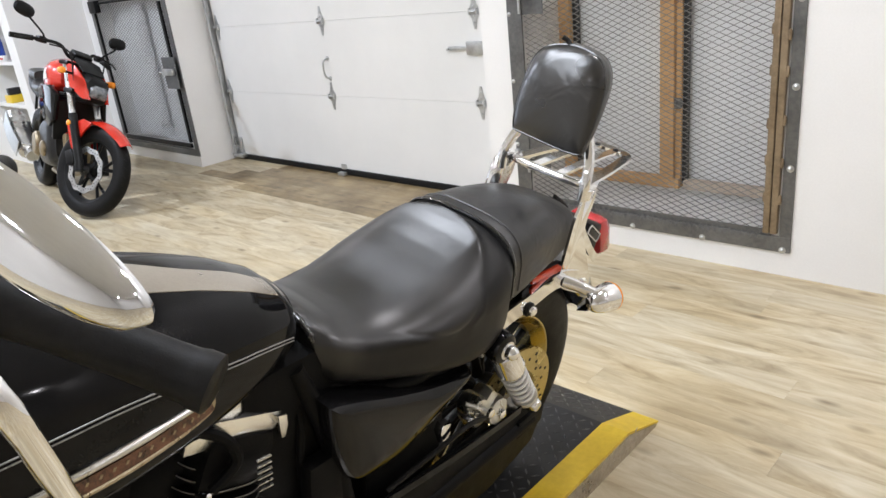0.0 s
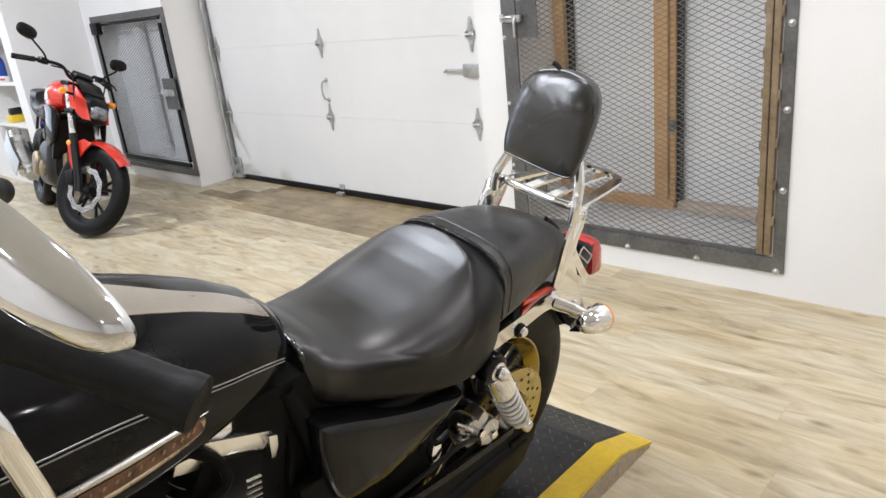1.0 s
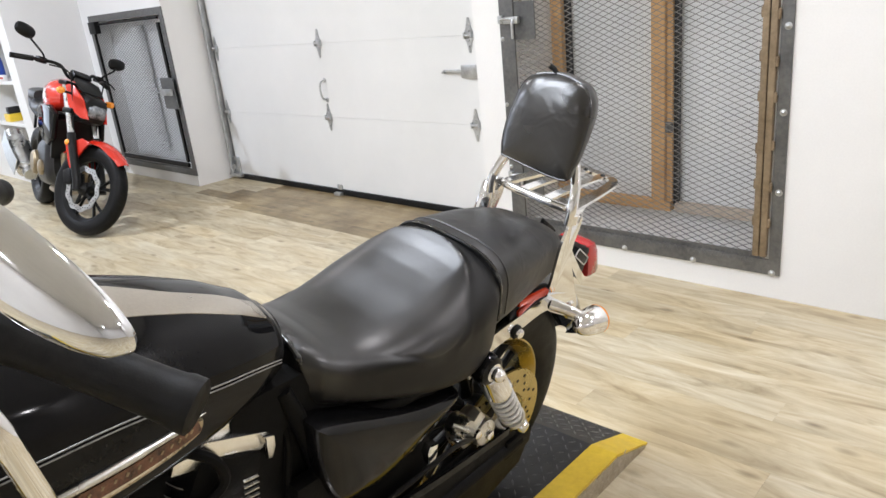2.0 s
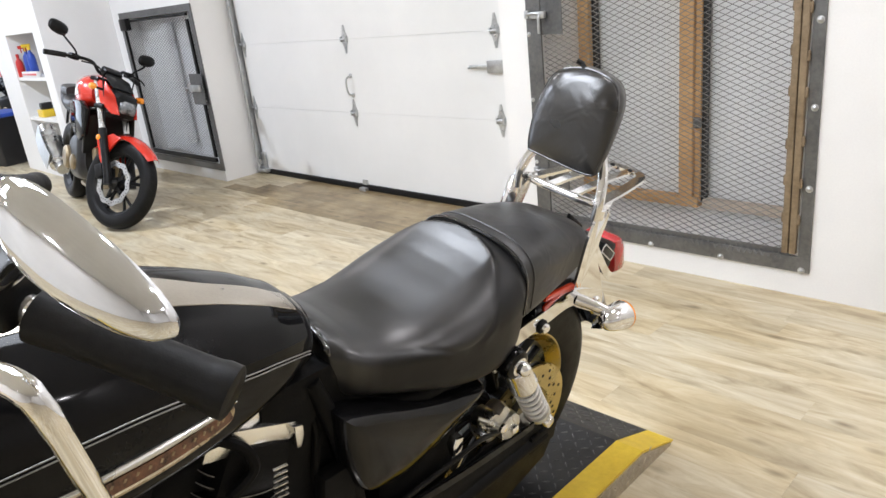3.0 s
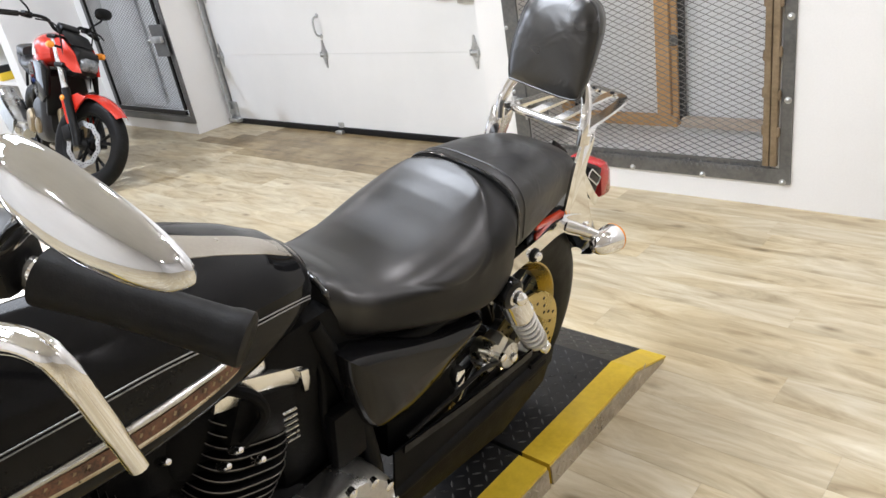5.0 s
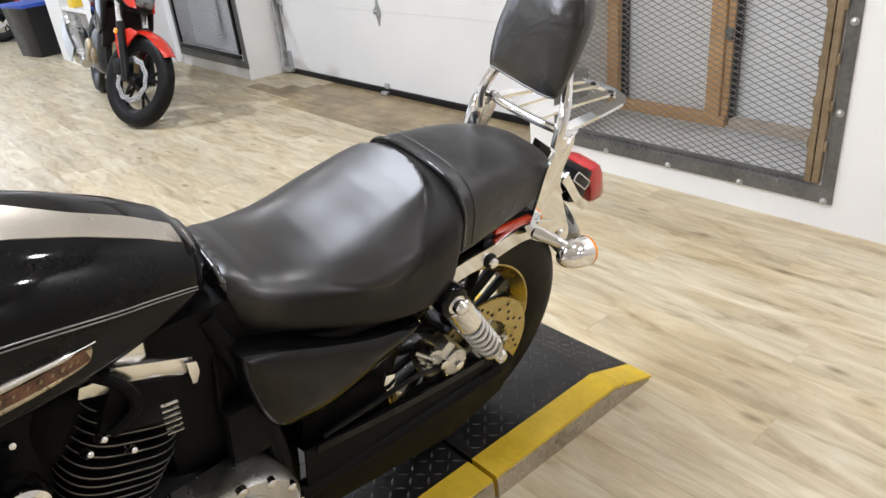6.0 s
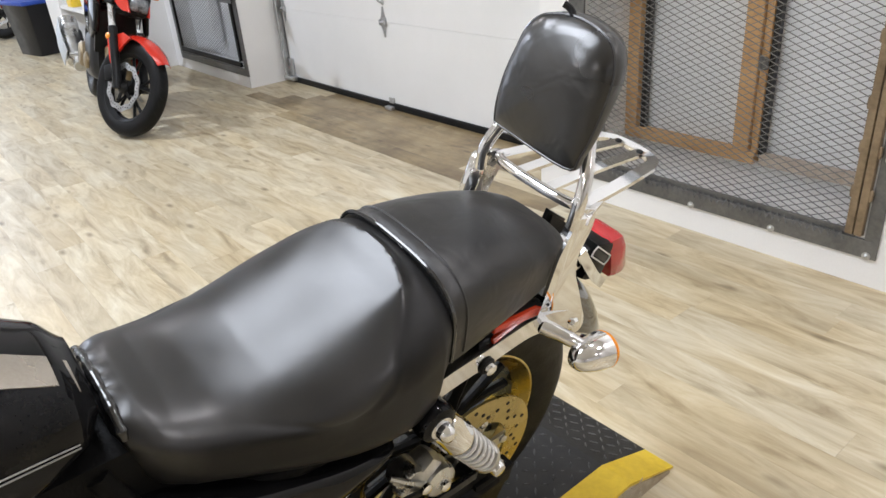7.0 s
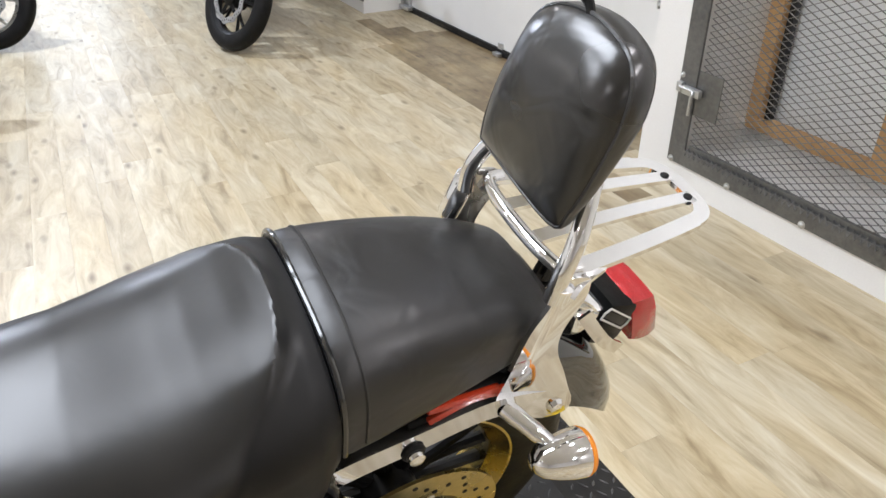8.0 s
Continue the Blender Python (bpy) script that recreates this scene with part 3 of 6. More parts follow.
def cage_gate():
    g = holder("security_gate", pose(-0.62, 0, 0), "dark steel framed security gate of expanded mesh", "gate")
    ox = 0.62
    x0, x1, z0, z1 = -1.262 + ox, 0.028 + ox, 0.10, 1.70
    f = 0.062
    for nm, c, s in (("frame_bar", ((x0 + x1) / 2, -0.005, z0 + f / 2), (x1 - x0, 0.010, f)), ("frame_bar", ((x0 + x1) / 2, -0.005, z1 - f / 2), (x1 - x0, 0.010, f)),
                     ("frame_bar", (x1 - f / 4 - 0.006, -0.005, (z0 + z1) / 2), (f / 2 + 0.012, 0.010, z1 - z0 - 2 * f)), ("frame_bar", (x0 + 0.04, -0.005, (z0 + z1) / 2), (0.08, 0.010, z1 - z0 - 2 * f))):
        part(nm, box(B(), c, s, 0.0015), STEEL, g, "", False)
    # flat lip inside the lower bar, with the cut mesh edge on it
    bm = box(B(), ((x0 + x1) / 2, 0.028, z0 + f - 0.004), (x1 - x0 - 0.16, 0.055, 0.006), 0.001)
    part("lip", bm, STEEL, g, "", False)
    # welded leaf frame
    for lx in (x1 - 0.090, x1 - 0.062):
        bm = box(B(), (lx, -0.012, (z0 + z1) / 2 + 0.03), (0.024, 0.024, z1 - z0 - 0.09), 0.003)
        part("leaf_stile", bm, RUST_STEEL, g, "brown weathered steel stile")
    rnd = random.Random(4)
    for z in (0.33, 0.47, 0.62, 0.78, 0.93, 1.09, 1.24, 1.4):
        for lx in (x1 - 0.104, x1 - 0.046):
            bm = lathe(B(), [(0.003, -0.020), (0.0055, -0.014), (0.0062, 0.0), (0.0055, 0.014), (0.003, 0.020)], (lx, -0.018, z + rnd.uniform(-0.02, 0.02)), (0, 0.05, 1), 8)
            part("weld", bm, RUST_STEEL, g)
    me = expanded(x0 + 0.078, x1 - 0.10, z0 + f - 0.012, z1 - f, 0.016)
    ob = new("mesh_infill", me)
    ob.parent = g
    tagged(ob, "grey expanded steel mesh infill")
    for i in range(5):
        part("screw", bolt(0.0 - 0.319 * i + ox if i < 4 else x0 + 0.02, -0.010, 0.109, 0.009), GALV, g, "bright domed screw")
    for i in range(1, 5):
        part("screw", bolt(0.010 + ox, -0.010, 0.135 + 0.301 * i, 0.009), GALV, g, "bright domed screw")
        part("screw", bolt(x0 + 0.012, -0.010, 0.135 + 0.301 * i, 0.007), GALV, g, "bright domed screw")
    # bent mesh edge folded over the lower bar
    bm = B()
    step = (x1 - x0 - 0.19) / 46
    for i in range(46):
        xa = x0 + 0.085 + i * step
        strip(bm, [(xa, -0.0125, z0 + f - 0.016), (xa + step * 0.5, -0.006, z0 + f + 0.008), (xa + step, -0.0125, z0 + f - 0.016)], 0.005, 0.005, (0, -1, 0.3))
    box(bm, ((x0 + x1) / 2 - 0.01, 0.004, z0 + f + 0.004), (x1 - x0 - 0.20, 0.006, 0.034), 0.001)
    part("mesh_edge", bm, STEEL, g, "dark folded mesh edge", False)
    # two latches on the hinge side, each a plate and a slide bolt with a bent handle
    for zl in (1.115, 0.385):
        plate_ob = part("latch_plate", box(B(), (x0 + 0.135, -0.002, zl), (0.118, 0.004, 0.165), 0.001), STEEL, g, "dark steel latch plate", False)
        bm = box(B(), (x0 + 0.075, -0.020, zl + 0.005), (0.085, 0.020, 0.030), 0.004)
        tube(bm, [(x0 + 0.02, -0.028, zl + 0.012), (x0 + 0.085, -0.030, zl + 0.010), (x0 + 0.092, -0.038, zl - 0.01), (x0 + 0.092, -0.038, zl - 0.075)], 0.0065, 10, 4)
        box(bm, (x0 + 0.015, -0.018, zl + 0.010), (0.025, 0.020, 0.036), 0.004)
        part("latch", bm, GALV, plate_ob, "bright galvanised slide latch")


cage_gate()


def stud_wall():
    g = holder("stud_frame", pose(-0.62, 0.36, 0.145), "raw pine stud frame with grey sheet panels", "frame")
    for cx, w in ((-0.555, 0.065), (-0.02, 0.066), (0.028, 0.028), (0.53, 0.05)):
        part("stud", box(B(), (cx, -0.02 + (0.02 if w < 0.05 else 0), 0.80), (w, 0.06, 1.46), 0.003), PINE, g, "", False)
    # black strips added for the shade in the gap right of each stud
    for cx, w in ((-0.508, 0.024), (0.054, 0.022)):
        part("edge_strip", box(B(), (cx, -0.006, 0.80), (w, 0.030, 1.46), 0.002), BIN_BLACK, g, "black strip standing for the shaded gap beside the stud", False)
    part("rail", box(B(), (-0.27, -0.02, 0.072), (0.62, 0.055, 0.046), 0.003), PINE, g, "pine bottom rail", False)
    part("rail", box(B(), (0.325, -0.018, 0.070), (0.53, 0.050, 0.042), 0.003), PALE_PINE, g, "pale weathered bottom rail", False)
    for x0, x1 in ((-0.585, -0.04), (-0.04, 0.585)):
        part("sheet", box(B(), ((x0 + x1) / 2, 0.03, 0.80), (x1 - x0 - 0.002, 0.012, 1.46), 0.001), GREY_PANEL, g, "grey sheet panel", False)
    bm = lathe(B(), [(0.014, -0.02), (0.016, -0.01), (0.016, 0.01), (0.014, 0.02)], (0.045, -0.06, 0.45), (0, 0, 1), 10)
    box(bm, (0.035, -0.054, 0.45), (0.03, 0.008, 0.05), 0.002)
    part("knot_bracket", bm, STEEL, g, "small dark bracket")
    structure("trim", WALL, [((-1.20, -0.03), (0.36, 0.39), (0.145, 0.218))], "white board under the stud frame")


stud_wall()


def side_gate():
    g = holder("mesh_hatch", pose(-5.12, 0, 0.09), "dark steel mesh hatch in the wall, closed", "hatch")
    x0, x1, z0, z1 = -0.67, 0.67, 0.0, 1.30
    f = 0.055
    for c, s in (((0, -0.005, z0 + f / 2), (x1 - x0, 0.010, f)), ((0, -0.005, z1 - f / 2), (x1 - x0, 0.010, f)),
                 ((x0 + f / 2, -0.005, (z0 + z1) / 2), (f, 0.010, z1 - z0 - 2 * f)), ((x1 - f / 2, -0.005, (z0 + z1) / 2), (f, 0.010, z1 - z0 - 2 * f))):
        part("frame_bar", box(B(), c, s, 0.0015), STEEL, g, "", False)
    for c, s in (((0, -0.012, z0 + 0.085), (1.18, 0.02, 0.035)), ((0, -0.012, z1 - 0.075), (1.18, 0.02, 0.018)), ((x0 + 0.085, -0.012, 0.65), (0.018, 0.02, 1.08)), ((x1 - 0.085, -0.012, 0.65), (0.030, 0.02, 1.08))):
        part("leaf_bar", box(B(), c, s, 0.003), SATIN_BLACK, g, "black inner frame", False)
    ob = new("mesh_infill", expanded(x0 + 0.1, x1 - 0.1, z0 + 0.11, z1 - 0.09, -0.006, t=0.0012, mat=PALE_MESH))
    ob.parent = g
    tagged(ob, "grey expanded steel mesh infill")
    part("latch_plate", box(B(), (0.56, -0.034, 0.66), (0.20, 0.004, 0.24), 0.002), STEEL, g, "dark latch plate", False)
    bm = box(B(), (0.55, -0.05, 0.67), (0.17, 0.025, 0.05), 0.006)
    tube(bm, [(0.46, -0.05, 0.67), (0.44, -0.07, 0.665)], 0.009, 8)
    part("latch", bm, GALV, g, "bright latch handle")
    bm = box(B(), (-0.53, -0.03, 1.20), (0.13, 0.05, 0.10), 0.01)
    part("hinge_box", bm, SATIN_BLACK, g, "black box on the hatch frame")
    part("back_sheet", box(B(), (0, 0.13, 0.65), (1.19, 0.012, 1.16)), GREY_PANEL, g, "grey sheet behind the mesh", False)
    # ribbed duct behind the mesh
    prof = []
    for i in range(34):
        z = 0.18 + i * 0.03
        prof += [(0.04, z), (0.048, z + 0.008), (0.04, z + 0.016)]
    part("ribbed_duct", lathe(B(), prof, (0.05, 0.07, 0.0), (0, 0, 1), 20), GREY_PANEL, g, "ribbed grey duct")


side_gate()


# ---- things in the niche ----
def bottle(name, x, y, z, h, r, mat, cap, label, trigger=False):
    g = holder(name, pose(x, y, z), label, "bottle")
    part("body", lathe(B(), [(r * 0.9, 0), (r, 0.006), (r, h * 0.55), (r * 0.85, h * 0.68), (r * 0.35, h * 0.8), (r * 0.33, h * 0.86)], (0, 0, 0), (0, 0, 1), 18), mat, g)
    bm = lathe(B(), [(r * 0.4, h * 0.85), (r * 0.42, h * 0.95), (r * 0.36, h)], (0, 0, 0), (0, 0, 1), 14)
    if trigger:
        box(bm, (0, -0.02, h * 0.99), (0.022, 0.075, 0.03), 0.006)
        box(bm, (0, -0.035, h * 0.9), (0.012, 0.010, 0.05), 0.004)
    part("spray_head" if trigger else "cap", bm, cap, g)


SY = -0.545
bottle("spray_bottle", -6.67, SY, 0.931, 0.28, 0.038, BLUE, YELLOW_PLASTIC, "blue spray bottle with a yellow head on the shelf", True)
bottle("spray_bottle", -6.79, SY, 0.931, 0.27, 0.038, BLUE, RED_PLASTIC, "blue spray bottle with a red head on the shelf", True)
bottle("bottle", -6.905, -0.592, 0.931, 0.21, 0.034, RED_PLASTIC, RED_PLASTIC, "red plastic bottle on the shelf")
for x, y, z, s, mt, lab in ((-6.60, -0.604, 0.931, (0.44, 0.030, 0.05), PAPER, "white and red carton lying on the shelf"), (-6.64, -0.55, 0.556, (0.16, 0.12, 0.07), YELLOW_PLASTIC, "yellow box on the shelf"),
                            (-6.62, -0.55, 0.627, (0.06, 0.10, 0.06), BIN_BLACK, "black can lying on a yellow box"), (-6.42, -0.47, 0.072, (0.22, 0.2, 0.3), BIN_BLACK, "black carton at the niche bottom")):
    g = holder("carton", pose(x, y, z), lab, "box")
    part("body", box(B(), (0, 0, s[2] / 2), s, 0.004), mt, g)
    part("flap", box(B(), (0, -s[1] / 2 - 0.001, s[2] * 0.5), (s[0] * 0.9, 0.003, s[2] * 0.35), 0.001), RED_PLASTIC if mt is PAPER else mt, g)


def bin_(x, y, mat, lid, label, yaw):
    g = holder("storage_bin", pose(x, y, 0, 0, 0, yaw), label, "bin")
    rings = []
    for z, s in ((0.0, 0.80), (0.02, 0.82), (0.5, 0.97), (0.52, 1.0)):
        rings.append([(a * 0.28 * s, b * 0.22 * s, z) for a, b in ((-1, -0.9), (-0.9, -1), (0.9, -1), (1, -0.9), (1, 0.9), (0.9, 1), (-0.9, 1), (-1, 0.9))])
    part("body", skin(B(), rings), mat, g)
    bm = B()
    box(bm, (0, 0, 0.535), (0.60, 0.48, 0.04), 0.012)
    part("lid", bm, lid, g, "blue lid" if lid is BLUE else "")


bin_(-8.12, -0.62, BIN_BLACK, BLUE, "black plastic bin with a blue rim", 12)
bin_(-8.20, -0.06, BLUE, BLUE, "blue plastic bin beside the wall bay", -8)


# ---- lift table under the cruiser ----
def lift_table():
    g = holder("lift_table", pose(0, 0, 0), "low black tread-plate lift table with yellow edges", "lift table")
    x0, x1, h = -0.62, 0.060, 0.062
    ys, yk, yg = -1.135, -1.30, -1.735

    def profile(xa, xb, ya_list, mat, nm, label=""):
        rings = [[(xa, y, 0.001), (xb, y, 0.001), (xb, y, z), (xa, y, z)] for y, z in ya_list]
        return part(nm, skin(B(), rings), mat, g, label, False)

    e = 0.080
    ramp_line = [(ys, 0.004), (yk, h), (yg + 0.006, h)]
    deck_line = [(yg - 0.006, h), (-4.1, h)]
    for nm, line in (("ramp", ramp_line), ("deck", deck_line)):
        profile(x0 + e, x1 - e, line, TREAD_BLACK, nm, "black tread plate")
        for a, b in ((x1 - e, x1), (x0, x0 + e)):
            profile(a, b, line, YELLOW, "edge_stripe", "yellow painted edge")
    # bare tread-plate skirt on the sides
    for xa, s in ((x1, 1), (x0, -1)):
        for line in ([(ys - 0.02, 0.006), (yk, h - 0.008), (yg + 0.006, h - 0.008)], [(yg - 0.006, h - 0.008), (-4.1, h - 0.008)]):
            rings = [[(xa, y, 0.0), (xa + s * 0.004, y, 0.0), (xa + s * 0.004, y, z), (xa, y, z)] for y, z in line]
            part("skirt", skin(B(), rings), TREAD_BARE, g, "worn bare tread plate", False)
    # raised lugs
    verts, faces = [], []

    def lug(c, a, n, flip):
        l, w, t = 0.0125, 0.0034, 0.0020
        b = a.cross(n)
        d1 = (a + b * (1 if flip else -1)).normalized()
        d2 = d1.cross(n)
        k = len(verts)
        for q, r in ((-1, 0), (0, -1), (1, 0), (0, 1)):
            verts.append(c + d1 * l * q + d2 * w * r)
        verts.append(c + n * t + d1 * l * 0.45)
        verts.append(c + n * t - d1 * l * 0.45)
        faces.extend([(k, k + 1, k + 5), (k + 1, k + 2, k + 4), (k + 1, k + 4, k + 5), (k + 2, k + 3, k + 4), (k + 3, k, k + 5), (k + 3, k + 5, k + 4)])

    pitch = 0.029
    up = Vector((0, 0, 1))
    for j in range(120):
        y = ys - 0.012 - j * pitch
        for i in range(29):
            x = x1 - 0.013 - i * pitch
            if abs(y - yg) < 0.018 or abs(y - yk) < 0.012 or not x0 + e + 0.014 < x < x1 - e - 0.014:
                continue
            if y > yk:
                z, n = 0.004 + (h - 0.004) * (ys - y) / (ys - yk), Vector((0, h - 0.004, ys - yk)).normalized()
            else:
                z, n = h, up
            lug(Vector((x, y, z)), Vector((1, 0, 0)), n, (i + j) % 2)
    me = bpy.data.meshes.new("tread_lug")
    me.from_pydata([tuple(v) for v in verts], [], faces)
    me.materials.append(TREAD_WORN)
    ob = new("tread_lug", me)
    ob.parent = g
    tagged(ob, "raised tread lugs", kind="stuff")
    verts.clear(), faces.clear()
    for j in range(90):
        for i in range(3):
            y, z = yk + 0.03 - j * pitch, 0.012 + i * 0.020
            if abs(y - yg) > 0.014 and z < h - 0.006:
                lug(Vector((x1 + 0.004, y, z)), Vector((0, 1, 0)), Vector((1, 0, 0)), (i + j) % 2)
    me = bpy.data.meshes.new("skirt_lugs")
    me.from_pydata([tuple(v) for v in verts], [], faces)
    me.materials.append(TREAD_BARE)
    ob = new("skirt_lug", me)
    ob.parent = g
    tagged(ob, "raised tread lugs on the side", kind="stuff")


lift_table()


# ---- the black cruiser ----
def P(u, v, w):
    """u ahead of the rear axle, v to the rider's left, w up."""
    return Vector((v, -u, w))


def stations(rows, u):
    """Smooth values at u from rows (u, ...), u falling."""
    rows = sorted(rows)
    us = [r[0] for r in rows]
    k = max(0, min(len(rows) - 2, next((i for i in range(len(us) - 1) if us[i] <= u <= us[i + 1]), 0 if u < us[0] else len(us) - 2)))
    t = (u - us[k]) / (us[k + 1] - us[k])
    t = max(0.0, min(1.0, t))
    out = []
    for c in range(1, len(rows[0])):
        p0, p1, p2, p3 = rows[max(k - 1, 0)][c], rows[k][c], rows[k + 1][c], rows[min(k + 2, len(rows) - 1)][c]
        out.append(0.5 * (2 * p1 + (p2 - p0) * t + (2 * p0 - 5 * p1 + 4 * p2 - p3) * t * t + (3 * p1 - p0 - 3 * p2 + p3) * t ** 3))
    return out


def hull_point(row, q, eu, el, k):
    b, wt, wb = row[:3]
    wc = wb + (wt - wb) * k
    c, s = math.cos(q), math.sin(q)
    e = eu if s >= 0 else el
    v = b * math.copysign(abs(c) ** e, c)
    w = wc + ((wt - wc) if s >= 0 else (wc - wb)) * math.copysign(abs(s) ** e, s)
    return v, w


def hull(bm, rows, eu=0.8, el=0.4, k=0.4, n=48, steps=44, dent=None):
    us = [r[0] for r in rows]
    rings = []
    for i in range(steps + 1):
        f = i / steps
        f = 0.5 - 0.5 * math.cos(math.pi * f)
        u = max(us) + (min(us) - max(us)) * f
        ring = []
        for j in range(n):
            v, w = hull_point(stations(rows, u), 2 * math.pi * j / n, eu, el, k)
            if dent:
                dv, dw = dent(u, v, w)
                v, w = v + dv, w + dw
            ring.append(P(u, v, w))
        rings.append(ring)
    return skin(bm, rings)


TANK = [(0.522, 0.050, 0.838, 0.785), (0.540, 0.080, 0.857, 0.775), (0.594, 0.104, 0.889, 0.764), (0.66, 0.124, 0.919, 0.755), (0.74, 0.142, 0.948, 0.750), (0.83, 0.152, 0.970, 0.748),
        (0.92, 0.152, 0.982, 0.748), (1.01, 0.140, 0.980, 0.755), (1.08, 0.112, 0.958, 0.77), (1.12, 0.07, 0.925, 0.80)]
TANK_SHAPE = (0.80, 0.55, 0.30)
SEAT = [(0.518, 0.052, 0.785, 0.722), (0.510, 0.078, 0.793, 0.696), (0.489, 0.100, 0.790, 0.680), (0.460, 0.113, 0.779, 0.668), (0.41, 0.126, 0.771, 0.650), (0.34, 0.143, 0.777, 0.624),
        (0.26, 0.157, 0.795, 0.600), (0.19, 0.158, 0.812, 0.588), (0.145, 0.149, 0.820, 0.600), (0.122, 0.134, 0.816, 0.640)]
PILLION = [(0.120, 0.130, 0.812, 0.665), (0.10, 0.129, 0.816, 0.664), (0.03, 0.120, 0.813, 0.668), (-0.05, 0.108, 0.800, 0.674), (-0.11, 0.096, 0.782, 0.678), (-0.155, 0.082, 0.760, 0.680), (-0.18, 0.055, 0.73, 0.685)]


def on_tank(u, w, out=0.0015):
    b, wt, wb = stations(TANK, u)
    eu, el, k = TANK_SHAPE
    wc = wb + (wt - wb) * k
    if w >= wc:
        s = ((w - wc) / (wt - wc)) ** (1 / eu)
        v = b * math.sqrt(max(0, 1 - s * s)) ** eu
    else:
        s = min(1, (wc - w) / (wc - wb)) ** (1 / el)
        v = b * math.sqrt(max(0, 1 - s * s)) ** el
    return P(u, v + out, w)


def wheel(parent, c, r, width, rim_r, disc_r, disc_v, spokes, rim_mat, disc_mat, wave=False, disc_side=1, spoke_mat=None, carrier=None):
    """A wheel about c, axle along x; with tyre, rim, spokes, hub and disc."""
    cx, cy, cz = c
    hw = width / 2
    wh = part("wheel", lathe(B(), [(0.030, -hw * 0.8), (0.045, -hw * 0.7), (0.045, hw * 0.7), (0.030, hw * 0.8)], c, (1, 0, 0), 24), spoke_mat or rim_mat, parent)
    prof = []
    for i in range(21):
        a = math.pi * (i / 20)
        prof.append((rim_r + (r - rim_r) * math.sin(a) ** 0.62, -hw * math.cos(a) * (0.72 + 0.28 * math.sin(a))))
    prof.append((rim_r - 0.012, hw * 0.60))
    prof.append((rim_r - 0.012, -hw * 0.60))
    tyre = part("tyre", lathe(B(), prof, c, (1, 0, 0), 72, closed=True), TYRE, wh, "black rubber tyre")
    bm = B()
    n = 34
    for i in range(n):
        a = 2 * math.pi * i / n
        for s in (-1, 1):
            pts = []
            for q, (da, fx) in enumerate(((0, 0.05), (0.03, 0.25), (0.07, 0.46))):
                aa = a + s * da * 0.9 + (0.5 * 2 * math.pi / n if s > 0 else 0)
                xx = s * hw * fx
                f = max(0.0, 1 - (fx * 1.0) ** 2)
                rr = rim_r + (r - rim_r) * (f ** 0.31) - 0.0002
                pts.append(Vector((cx + xx, cy + rr * math.cos(aa), cz + rr * math.sin(aa))))
            strip(bm, pts, 0.0035, 0.0010, (0, math.cos(a), math.sin(a)))
    part("tread_groove", bm, SATIN_BLACK, wh, kind="stuff")
    rim = [(rim_r + 0.006, -hw * 0.66), (rim_r + 0.006, -hw * 0.60), (rim_r - 0.012, -hw * 0.52), (rim_r - 0.022, -hw * 0.2), (rim_r - 0.022, hw * 0.2), (rim_r - 0.012, hw * 0.52),
           (rim_r + 0.006, hw * 0.60), (rim_r + 0.006, hw * 0.66), (rim_r - 0.010, hw * 0.66), (rim_r - 0.034, hw * 0.30), (rim_r - 0.034, -hw * 0.30), (rim_r - 0.010, -hw * 0.66)]
    part("rim", lathe(B(), rim, c, (1, 0, 0), 64, closed=True), rim_mat, wh)
    for i in range(spokes):
        a = 2 * math.pi * i / spokes + 0.3
        d = Vector((0, math.cos(a), math.sin(a)))
        t = Vector((0, -math.sin(a), math.cos(a)))
        o = Vector(c)
        bm = B()
        for s in (-1, 1):
            pts = [o + d * 0.035, o + d * (rim_r * 0.45) + t * s * 0.008, o + d * (rim_r - 0.028) + t * s * rim_r * 0.17]
            tube(bm, pts, [0.016, 0.012, 0.013], 8, 4, 0.8)
        part("spoke", bm, spoke_mat or rim_mat, wh)
    # disc with holes
    bm = B()
    seg = 120
    ring = []
    for i in range(seg):
        a = 2 * math.pi * i / seg
        ro = disc_r * (1 + (0.035 * math.sin(a * 10) if wave else 0))
        ri = disc_r * ((0.76 if wave else 0.62) + (0.03 * math.sin(a * 10) if wave else 0))
        ring.append([Vector((cx + disc_side * (disc_v + dv), cy + rr * math.cos(a), cz + rr * math.sin(a))) for rr, dv in ((ri, -0.0025), (ro, -0.0025), (ro, 0.0025), (ri, 0.0025))])
    disc = part("brake_disc", skin(bm, ring, False, True), disc_mat, wh, "steel brake disc")
    bm = B()
    for i in range(40):
        a = 2 * math.pi * i / 40
        rr = disc_r * ((0.84, 0.88, 0.93, 0.88) if wave else (0.72, 0.80, 0.90, 0.80))[i % 4]
        lathe(bm, [(0.0042, 0), (0.0042, 0.0008)], (cx + disc_side * (disc_v + 0.0025), cy + rr * math.cos(a), cz + rr * math.sin(a)), (disc_side, 0, 0), 8)
    part("disc_hole", bm, SATIN_BLACK, disc, kind="stuff")
    bm = B()
    for i in range(5):
        a = 2 * math.pi * i / 5
        d = Vector((0, math.cos(a), math.sin(a)))
        o = Vector((cx + disc_side * (disc_v - 0.004), cy, cz))
        strip(bm, [o + d * 0.03, o + d * disc_r * 0.66], 0.024, 0.006, (1, 0, 0))
        lathe(bm, [(0.009, -0.003), (0.009, 0.006), (0.004, 0.009)], o + d * disc_r * 0.60, (disc_side, 0, 0), 8)
